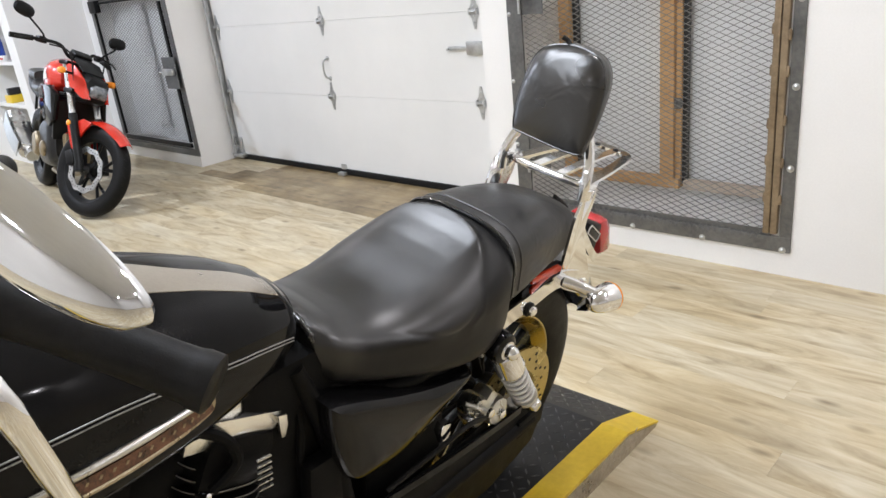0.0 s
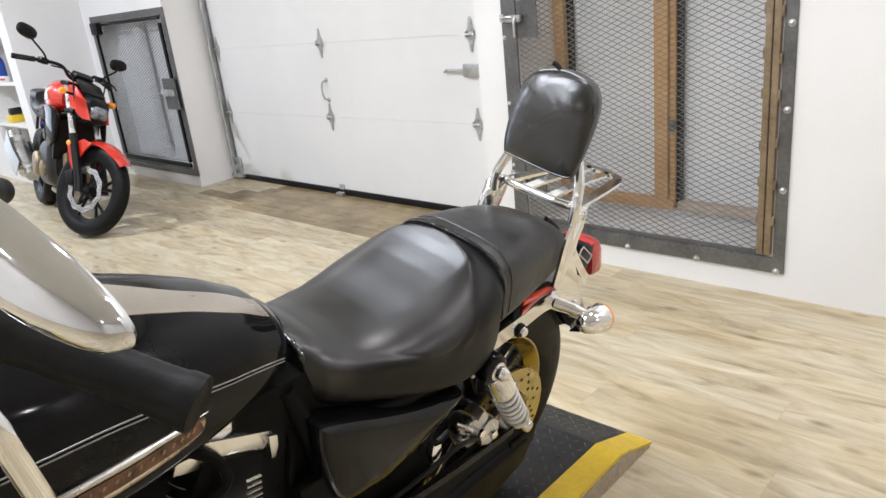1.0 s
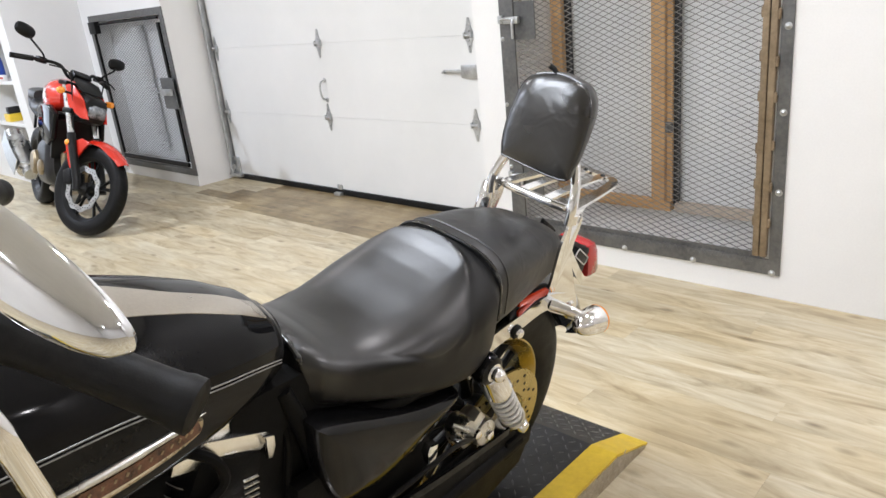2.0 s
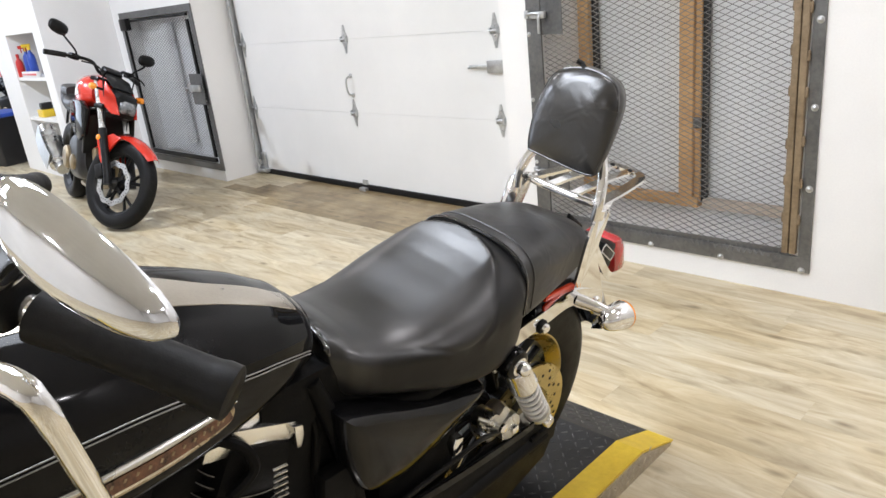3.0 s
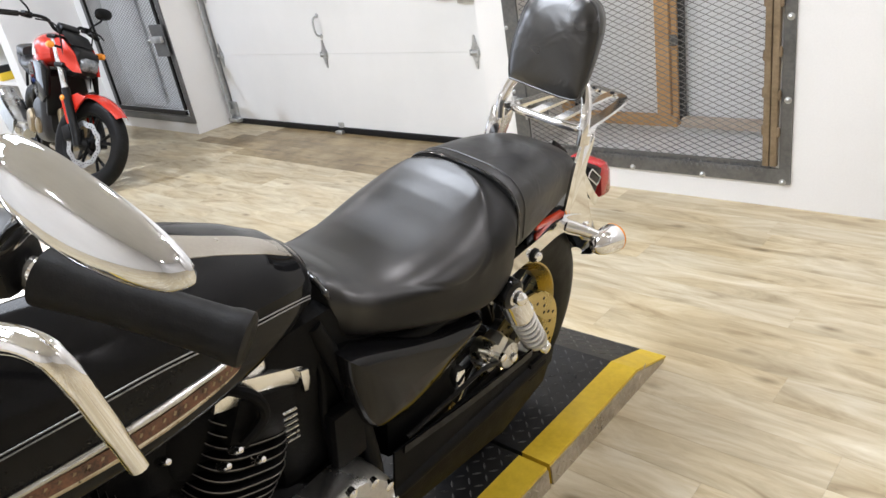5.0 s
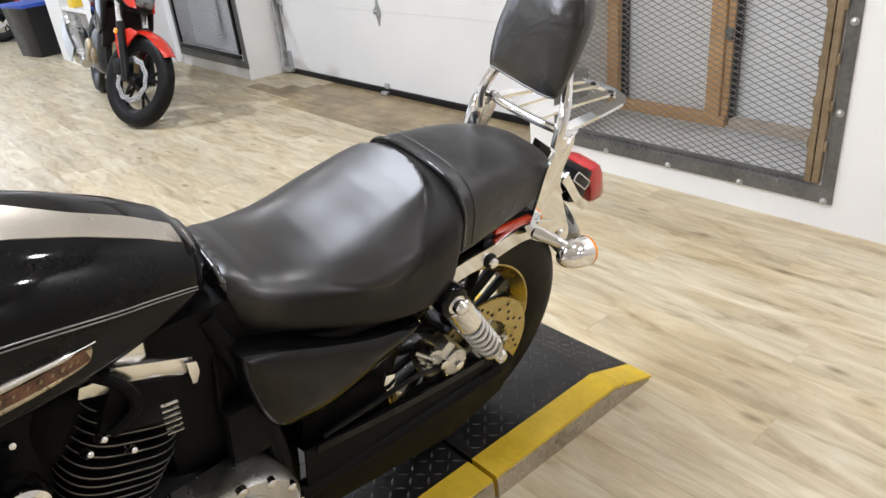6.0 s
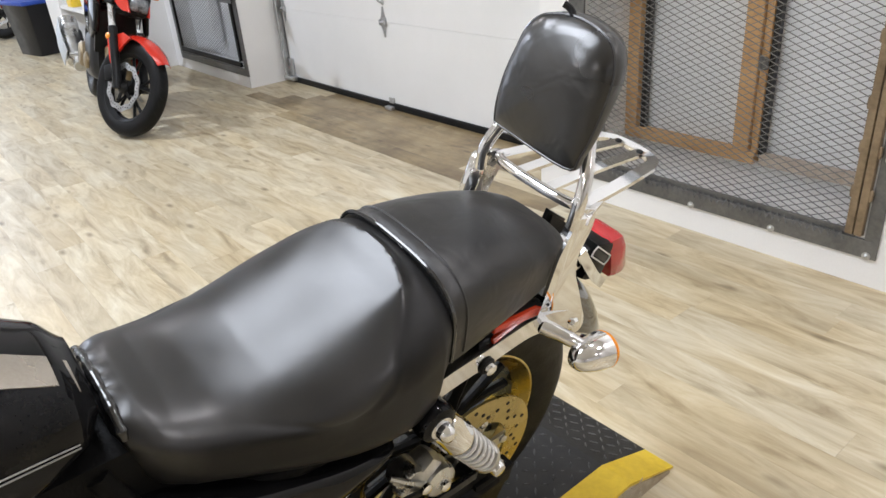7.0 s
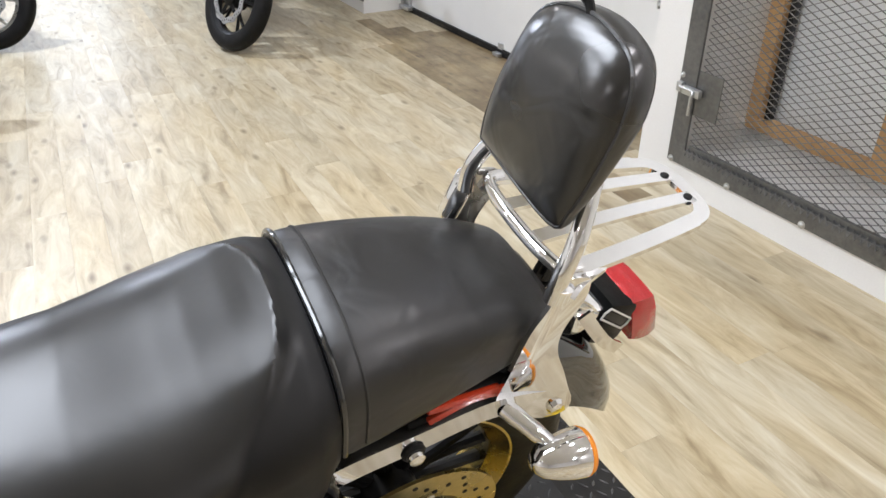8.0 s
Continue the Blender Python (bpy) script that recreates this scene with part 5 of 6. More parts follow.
        add("spring", tube(B(), pts, 0.0042, 10), SPRING, "light grey coil spring", sh)
        add("damper_body", lathe(B(), [(0.0165, 0.025), (0.0165, L * 0.77)], bot, ax, 18), DAMPER_DARK, "", sh)
        add("spring_seat", lathe(B(), [(0.014, 0.012), (0.026, 0.020), (0.0285, 0.028), (0.026, 0.036), (0.014, 0.038)], bot, ax, 20), BRUSHED, "", sh)
        add("lower_bolt", lathe(B(), [(0.017, -0.012), (0.017, 0.012), (0.012, 0.022), (0.0, 0.024)], bot + Vector((s * 0.008, 0, 0)), (s, 0, 0), 14), CHROME, "chrome lower nut", sh)

    # rear fender
    rings = []
    for i in range(37):
        a = radians(40 + 131 * i / 36)
        r = 0.390
        tip = max(0.0, (i - 27) / 9)
        hw = 0.088 * math.sqrt(max(0.05, 1 - tip ** 4.0)) if tip > 0 else 0.088
        u0, w0 = math.cos(a), math.sin(a)
        ring = []
        for j in range(13):
            q = -1 + 2 * j / 12
            rr = r - 0.085 * abs(q) ** 3.6 * (1 - tip * 0.8)
            ring.append(P(rr * u0, hw * q, 0.318 + rr * w0))
        for j in range(12, -1, -1):
            q = -1 + 2 * j / 12
            rr = r - 0.004 - 0.085 * abs(q) ** 3.6 * (1 - tip * 0.8)
            ring.append(P(rr * u0, (hw - 0.003) * q, 0.318 + rr * w0))
        rings.append(ring)
    fen = add("rear_fender", skin(B(), rings), FENDER_BLACK, "gloss black bobbed rear fender")
    for s in (1, -1):
        add("side_reflector", box(B(), P(-0.040, s * 0.100, 0.662), (0.010, 0.095, 0.014), 0.004, pose(0, 0, 0, -4, 0, 0)), ORANGE_RED, "orange red side reflector", fen)
        add("red_stripe", box(B(), P(-0.037, s * 0.1005, 0.638), (0.004, 0.10, 0.007), 0.001, pose(0, 0, 0, -4, 0, 0)), RED_LENS, "dark red stripe", fen)
        add("reflector_base", box(B(), P(-0.035, s * 0.092, 0.654), (0.014, 0.13, 0.034), 0.005, pose(0, 0, 0, -4, 0, 0)), SATIN_BLACK, "", fen)
        # fender strut
        bm = strip(B(), [P(0.18, s * 0.114, 0.612), P(0.11, s * 0.113, 0.630), P(0.023, s * 0.110, 0.634), P(-0.07, s * 0.108, 0.640), P(-0.15, s * 0.104, 0.612)], 0.036, 0.016, (1, 0, 0), 5)
        strut = add("fender_strut", bm, CHROME, "chrome fender strut")
        bm = lathe(B(), [(0.014, 0.0), (0.015, 0.005), (0.012, 0.008)], P(0.029, s * 0.116, 0.620), (s, 0, 0), 16)
        add("strut_grommet", bm, RUBBER, "black rubber grommet", strut)
        add("strut_bolt", lathe(B(), [(0.009, 0.006), (0.010, 0.010), (0.010, 0.015), (0.006, 0.018), (0.0, 0.019)], P(0.029, s * 0.116, 0.620), (s, 0, 0), 14), CHROME, "chrome docking bolt", strut)

    # sissy bar with backrest and rack
    sissy = holder_part("sissy_bar", g)
    for s in (1, -1):
        edge = [(-0.072, 0.634), (-0.088, 0.678), (-0.099, 0.718), (-0.109, 0.753), (-0.126, 0.784), (-0.136, 0.812), (-0.150, 0.822), (-0.176, 0.812), (-0.174, 0.780), (-0.158, 0.748), (-0.153, 0.724),
                (-0.158, 0.696), (-0.174, 0.660), (-0.190, 0.620), (-0.204, 0.585), (-0.198, 0.566), (-0.172, 0.566), (-0.130, 0.588), (-0.092, 0.612)]
        outline = [(q.x, q.z) for q in smooth_path([Vector((a, 0, c)) for a, c in edge + edge[:1]], 3)[:-1]]
        bm = plate(B(), [P(u, s * (0.110 - 0.05 * (w - 0.61)), w) for u, w in outline], (0.006, 0, 0.0003), 0.0018)
        add("side_plate", bm, CHROME if s > 0 else BRUSHED, "mirror-polished chrome side plate" if s > 0 else "polished side plate", sissy)
        bm = lathe(B(), [(0.012, 0), (0.013, 0.006), (0.009, 0.012), (0.0, 0.014)], P(-0.176, s * 0.107, 0.589), (s, 0, 0), 14)
        add("plate_bolt", bm, CHROME, "", sissy)
        add("rear_dock", lathe(B(), [(0.016, -0.012), (0.018, 0.0), (0.016, 0.004)], P(-0.176, s * 0.104, 0.589), (s, 0, 0), 14), RUBBER, "", sissy)
        bm = tube(B(), [P(-0.130, s * 0.100, 0.795), P(-0.134, s * 0.100, 0.83), P(-0.150, s * 0.090, 0.868), P(-0.168, s * 0.07, 0.905), P(-0.178, s * 0.055, 0.95)], 0.0105, 12, 5)
        add("upright", bm, CHROME, "chrome upright", sissy)
        if s < 0:
            add("latch_barrel", lathe(B(), [(0.012, -0.035), (0.015, -0.03), (0.015, 0.03), (0.012, 0.035)], P(-0.128, s * 0.112, 0.778), P(-0.03, 0, 0.08), 16), CHROME, "chrome latch barrel", sissy)
        else:
            add("clamp", lathe(B(), [(0.009, -0.012), (0.0135, -0.009), (0.0135, 0.010), (0.009, 0.013)], P(-0.136, 0.101, 0.806), P(-0.12, 0, 0.9), 14), CHROME, "", sissy)
    out = [(-0.080, 0.886), (0.072, 0.880), (0.092, 0.905), (0.097, 0.950), (0.095, 1.005), (0.084, 1.038), (0.058, 1.058), (0.0, 1.066), (-0.054, 1.054), (-0.078, 1.030), (-0.088, 0.99), (-0.092, 0.95), (-0.088, 0.91)]
    pts = smooth_path([Vector((a, 0, c)) for a, c in out + out[:1]], 5)[:-1]
    ctr = Vector((0.0, 0, 0.98))
    rings = []

    def pad_point(f, k, p):
        """f: how far out to the outline; k: 0 at the front face, 1 at the back; the pad is thick above and thin below."""
        w = ctr.z + (p.z - ctr.z) * f
        thick = 0.034 + 0.034 * max(0.0, min(1.0, (w - 0.88) / 0.12))
        return P(-0.126 - 0.17 * (w - 0.98) - 1.6 * max(0.0, w - 1.0) ** 2 - thick * k, p.x * f * (0.95 if p.x > 0 else 1.0), w)

    for f, k in ((0.08, 0.0), (0.30, 0.02), (0.5, 0.06), (0.68, 0.12), (0.82, 0.20), (0.92, 0.30), (0.98, 0.42), (1.0, 0.58), (0.985, 0.78), (0.94, 0.92), (0.88, 0.98), (0.5, 1.0), (0.1, 1.0)):
        rings.append([pad_point(f, k, p) for p in pts])
    pad = add("backrest_pad", skin(B(), rings), PAD_VINYL, "black vinyl backrest pad", sissy)
    add("pad_piping", tube(B(), [pad_point(0.985, 0.45, p) for p in pts], 0.0026, 6, closed=True), PAD_VINYL, "", pad)
    add("pad_tab", tube(B(), [P(-0.178, -0.008, 1.060), P(-0.180, -0.018, 1.070), P(-0.176, -0.028, 1.075)], 0.005, 8, 4), SATIN_BLACK, "small black tab", pad)
    add("pad_stud", lathe(B(), [(0.005, 0), (0.004, 0.003), (0, 0.004)], P(-0.130, 0.070, 0.917), (0.5, -1, 0), 10), CHROME, "", pad)
    # rack
    front = [(-0.170, 0.086, 0.815), (-0.150, 0.080, 0.817), (-0.141, 0.05, 0.819), (-0.138, 0.0, 0.820), (-0.141, -0.05, 0.819), (-0.150, -0.080, 0.817), (-0.170, -0.086, 0.815)]
    add("rack_front_tube", tube(B(), [P(*p) for p in front], 0.0085, 12, 5), CHROME, "round chrome rack tube", sissy)
    rear = [(-0.355, 0.062, 0.804), (-0.380, 0.054, 0.803), (-0.394, 0.034, 0.802), (-0.398, 0.0, 0.802), (-0.394, -0.034, 0.802), (-0.380, -0.054, 0.803), (-0.355, -0.062, 0.804)]
    add("rack_rear_bar", strip(B(), [P(*p) for p in rear], 0.020, 0.007, (0, 0, 1), 5), CHROME, "flat chrome rear bar", sissy)
    for s in (1, -1):
        add("rack_rail", strip(B(), [P(-0.155, s * 0.086, 0.815), P(-0.21, s * 0.081, 0.812), P(-0.29, s * 0.072, 0.808), P(-0.362, s * 0.061, 0.804)], 0.022, 0.007, (0, 0, 1), 4), CHROME, "flat chrome side rail", sissy)
        add("rack_bar", strip(B(), [P(-0.142, s * 0.030, 0.819), P(-0.26, s * 0.027, 0.816), P(-0.392, s * 0.022, 0.804)], 0.019, 0.006, (0, 0, 1), 4), CHROME, "flat chrome rack bar", sissy)
        bolt_ = lathe(B(), [(0.006, 0.0), (0.006, 0.003), (0.004, 0.0045), (0.0, 0.005)], P(-0.384, s * 0.023, 0.806), (0, 0, 1), 12)
        add("rack_bolt", bolt_, SATIN_BLACK, "dark rack bolt", sissy)
        add("rack_stay", strip(B(), [P(-0.150, s * 0.101, 0.795), P(-0.165, s * 0.096, 0.808), P(-0.20, s * 0.084, 0.808)], 0.020, 0.006, (0, 0, 1), 4), CHROME, "", sissy)

    # tail light
    tl = holder_part("tail_light", g)
    tl.matrix_basis = Matrix.Translation(P(0.010, 0.004, 0.012))
    rings = []
    for f, u in ((0.75, -0.358), (0.95, -0.360), (1.0, -0.370), (1.0, -0.390), (0.9, -0.405), (0.6, -0.414), (0.1, -0.417)):
        rings.append([P(u + (0.05 * (b - 0.5) * 0.6), a * 0.047 * f, 0.588 + (b - 0.5) * 0.096 * f) for a, b in ((-1, 0.1), (-0.85, 0), (0.85, 0), (1, 0.1), (1, 0.75), (0.85, 0.98), (0.5, 1.02), (-0.5, 1.02), (-0.85, 0.98), (-1, 0.75))])
    add("lens", skin(B(), rings), RED_LENS, "ribbed red lens", tl)
    bm = box(B(), P(-0.325, 0, 0.602), (0.088, 0.060, 0.078), 0.012, pose(0, 0, 0, -18, 0, 0))
    add("housing", bm, SATIN_BLACK, "black housing", tl)
    add("bracket", box(B(), P(-0.285, 0, 0.615), (0.07, 0.06, 0.04), 0.01), CHROME, "chrome bracket", tl)
    add("lens_slot", box(B(), P(-0.318, 0.0450, 0.622), (0.003, 0.052, 0.013), 0.001, pose(0, 0, 0, -40, 0, 0)), BIN_BLACK, "black slot in the housing", tl)
    ca, sa = math.cos(radians(-40)), math.sin(radians(-40))
    rim_ = [P(-0.318 + a * ca + b * sa, 0.0468, 0.622 - a * sa + b * ca) for a, b in ((-0.030, -0.010), (0.030, -0.010), (0.033, 0.0), (0.030, 0.010), (-0.030, 0.010), (-0.033, 0.0))]
    add("slot_rim", tube(B(), rim_, 0.0016, 6, closed=True), PAPER, "pale rim of the slot", tl)
    add("mount", strip(B(), [P(-0.255, 0.046, 0.655), P(-0.29, 0.050, 0.605), P(-0.315, 0.050, 0.575), P(-0.348, 0.046, 0.545)], 0.020, 0.004, (1, 0, 0), 4), CHROME, "chrome lamp mount", tl)
    # latch tag behind the pillion
    bm = B()
    plate(bm, [P(u, 0.004, w) for u, w in ((-0.190, 0.752), (-0.239, 0.715), (-0.226, 0.684), (-0.180, 0.720))], (0.010, 0, 0), 0.003)
    box(bm, P(-0.190, 0.0, 0.690), (0.03, 0.05, 0.03), 0.006)
    catch = add("seat_catch", bm, SATIN_BLACK, "black seat catch")
    add("catch_pad", plate(B(), [P(u, 0.0145, w) for u, w in ((-0.193, 0.744), (-0.232, 0.714), (-0.222, 0.694), (-0.188, 0.722))], (0.002, 0, 0)), RUBBER, "grey rubber pad", catch)
    add("catch_bolt", tube(B(), [P(-0.195, 0.012, 0.700), P(-0.215, 0.020, 0.690)], 0.005, 8), CHROME, "", catch)
    # rear signals
    for s in (1, -1):
        ts = holder_part("turn_signal", g)
        add("stalk", tube(B(), [P(-0.095, s * 0.112, 0.628), P(-0.112, s * 0.145, 0.622), P(-0.128, s * 0.170, 0.612)], [0.013, 0.012, 0.011], 14, 4), CHROME, "chrome stalk", ts)
        o = P(-0.115, s * 0.181, 0.602)
        ax = P(-1, s * 0.10, -0.10)
        add("bullet", lathe(B(), [(0.0, -0.020), (0.012, -0.016), (0.020, -0.006), (0.026, 0.012), (0.030, 0.032), (0.031, 0.048), (0.029, 0.050)], o, ax, 28), CHROME, "chrome bullet body", ts)
        add("lens", lathe(B(), [(0.029, 0.048), (0.031, 0.051), (0.029, 0.056), (0.017, 0.062), (0.0, 0.064)], o, ax, 28), AMBER, "amber lens", ts)

    # front end, bars and controls
    for s in (1, -1):
        fk = add("fork_leg", tube(B(), [P(1.14, s * 0.095, 0.92), P(1.50, s * 0.095, 0.33)], 0.0205, 16), CHROME, "chrome fork leg")
        add("fork_slider", tube(B(), [P(1.33, s * 0.095, 0.61), P(1.52, s * 0.095, 0.30)], 0.030, 16), BRUSHED, "polished fork slider", fk)
    bm = box(B(), P(1.13, 0, 0.93), (0.25, 0.09, 0.04), 0.014)
    box(bm, P(1.24, 0, 0.75), (0.25, 0.08, 0.04), 0.014)
    add("fork_yoke", bm, SATIN_BLACK, "black fork yoke")
    wheel(g, P(1.52, 0, 0.356), 0.33, 0.10, 0.245, 0.146, 0.062, 9, BRUSHED, DISC_STEEL, spoke_mat=BRUSHED)
    rings = []
    for i in range(25):
        a = radians(35 + 110 * i / 24)
        rings.append([P(1.52 + (0.352 - 0.02 * abs(q) ** 3 - d) * math.cos(a), 0.062 * q, 0.33 + (0.352 - 0.02 * abs(q) ** 3 - d) * math.sin(a)) for d, qs in ((0, (-1, -0.6, 0, 0.6, 1)), (0.004, (1, 0.6, 0, -0.6, -1))) for q in qs])
    add("front_fender", skin(B(), rings), GLOSS_BLACK, "gloss black front fender")
    hl = add("headlight", lathe(B(), [(0.0, -0.10), (0.05, -0.09), (0.075, -0.05), (0.082, 0.0), (0.086, 0.02), (0.080, 0.03)], P(1.26, 0, 0.90), P(1, 0, 0), 32), CHROME, "chrome headlight shell")
    add("headlight_lens", lathe(B(), [(0.080, 0.022), (0.06, 0.036), (0.0, 0.044)], P(1.26, 0, 0.90), P(1, 0, 0), 32), CLEAR_GREY, "", hl)
    add("speedometer", lathe(B(), [(0.02, -0.05), (0.05, -0.04), (0.056, 0.0), (0.05, 0.01), (0.0, 0.012)], P(1.12, 0, 1.03), P(-0.5, 0, 0.86), 28), CHROME, "chrome speedometer")
    bar = [P(0.831, 0.371, 1.077), P(0.865, 0.3205, 1.0955), P(0.905, 0.262, 1.116), P(0.945, 0.205, 1.134), P(0.985, 0.16, 1.125), P(1.05, 0.085, 1.05), P(1.07, 0.0, 1.04), P(1.04, -0.085, 1.045), P(0.955, -0.14, 1.070), P(0.875, -0.20, 1.036), P(0.790, -0.279, 0.980), P(0.753, -0.325, 0.955), P(0.715, -0.376, 0.929)]
    hb = add("handlebar", tube(B(), bar, 0.0125, 14, 6), CHROME, "chrome handlebar")
    for s in (1, -1):
        # the bars stand turned: the far grip is drawn back and low
        D = P(0, 0, 0) if s > 0 else P(-0.115, -0.008, -0.150)
        e, i_ = (P(0.825, 0.380, 1.074), P(0.905, 0.262, 1.116)) if s > 0 else (P(0.708, -0.386, 0.924), P(0.790, -0.279, 0.980))
        gx = (e - i_).normalized()
        L = (e - i_).length
        prof = [(0.014, 0.0), (0.021, 0.002)]
        prof += [(0.0200, 0.02), (0.0186, 0.035), (0.0180, L * 0.55), (0.0184, L - 0.03)]
        prof += [(0.0190, L - 0.018), (0.0205, L - 0.012), (0.0205, L - 0.002), (0.017, L), (0.0, L)]
        add("grip", lathe(B(), prof, i_, gx, 26), RUBBER, "black rubber grip", hb)
        sw = B()
        box(sw, P(0.925, s * 0.238, 1.135) + D, (0.055, 0.045, 0.05), 0.010, pose(0, 0, 0, 0, 0, s * 32))
        add("switch_box", sw, SATIN_BLACK, "black switch housing", hb)
        add("lever_clamp", box(B(), P(0.965, s * 0.225, 1.140) + D, (0.05, 0.04, 0.035), 0.009, pose(0, 0, 0, 0, 0, s * 32)), SATIN_BLACK, "black lever clamp", hb)
        pts = [P(0.985, s * 0.235, 1.140), P(0.972, s * 0.32, 1.145), P(0.952, s * 0.375, 1.152), P(0.944, s * 0.392, 1.138), P(0.934, s * 0.394, 1.090), P(0.924, s * 0.392, 1.040)]
        add("lever", tube(B(), [p + D for p in pts], [0.009, 0.009, 0.0085, 0.0078, 0.0072, 0.0065], 12, 6, 0.75), CHROME, "curved chrome hand lever", hb)
        # mirror
        m0 = P(0.930, s * 0.190, 1.105) + D
        c = P(0.917, s * 0.410, 1.228) + D
        add_m = holder_part("mirror", g)
        add("stem", tube(B(), [m0, P(0.924, s * 0.28, 1.158) + D, P(0.920, s * 0.345, 1.204) + D, c + P(0.002, 0, -0.006)], 0.0068, 12, 6), CHROME, "chrome stem", add_m)
        la = (P(0.890, s * 0.480, 1.205) - P(0.935, s * 0.372, 1.268)).normalized()
        fa = P(-0.88, -s * 0.30, -0.06)
        fa = (fa - la * fa.dot(la)).normalized()
        ua = la.cross(fa)
        rings = []
        for f, d in [(k / 12, 0.004 - 0.020 * math.sqrt(1 - (k / 12) ** 2)) for k in range(1, 12)] + [(0.985, 0.0025), (1.0, 0.005), (0.97, 0.008)]:
            rings.append([c + fa * d - ua * 0.0085 * (1 - f) + la * 0.0585 * f * math.copysign(abs(math.cos(q)) ** 0.8, math.cos(q)) + ua * 0.0200 * f * (1 - 0.2 * math.cos(q)) * math.copysign(abs(math.sin(q)) ** 0.85, math.sin(q))
                          for q in (2 * math.pi * j / 36 for j in range(36))])
        add("shell", skin(B(), rings), MIRROR_CHROME, "chrome mirror shell", add_m)
        add("glass", plate(B(), [c + fa * 0.007 + la * 0.0555 * math.copysign(abs(math.cos(q)) ** 0.8, math.cos(q)) + ua * 0.0186 * (1 - 0.2 * math.cos(q)) * math.copysign(abs(math.sin(q)) ** 0.85, math.sin(q))
                                   for q in (2 * math.pi * j / 36 for j in range(36))], fa * 0.002), CHROME, "mirror glass", add_m)
    # stand, pegs, exhaust
    add("side_stand", tube(B(), [P(0.62, 0.13, 0.16), P(0.60, 0.22, 0.105), P(0.585, 0.268, 0.094)], 0.011, 12, 4), CHROME, "chrome side stand, down")
    add("foot_peg", tube(B(), [P(0.72, 0.13, 0.28), P(0.70, 0.24, 0.29)], 0.013, 12), RUBBER, "black foot peg")
    for z0, z1 in ((0.30, 0.24), (0.24, 0.18)):
        add("exhaust", tube(B(), [P(0.9, -0.12, 0.55), P(0.96, -0.17, 0.40), P(0.85, -0.18, z0), P(0.4, -0.19, z1), P(-0.25, -0.19, z1)], 0.032, 16, 5), CHROME, "chrome exhaust pipe")
    return g


def holder_part(name, parent):
    ob = new(name)
    ob.empty_display_size = 0.05
    ob.parent = parent
    return ob


cruiser()


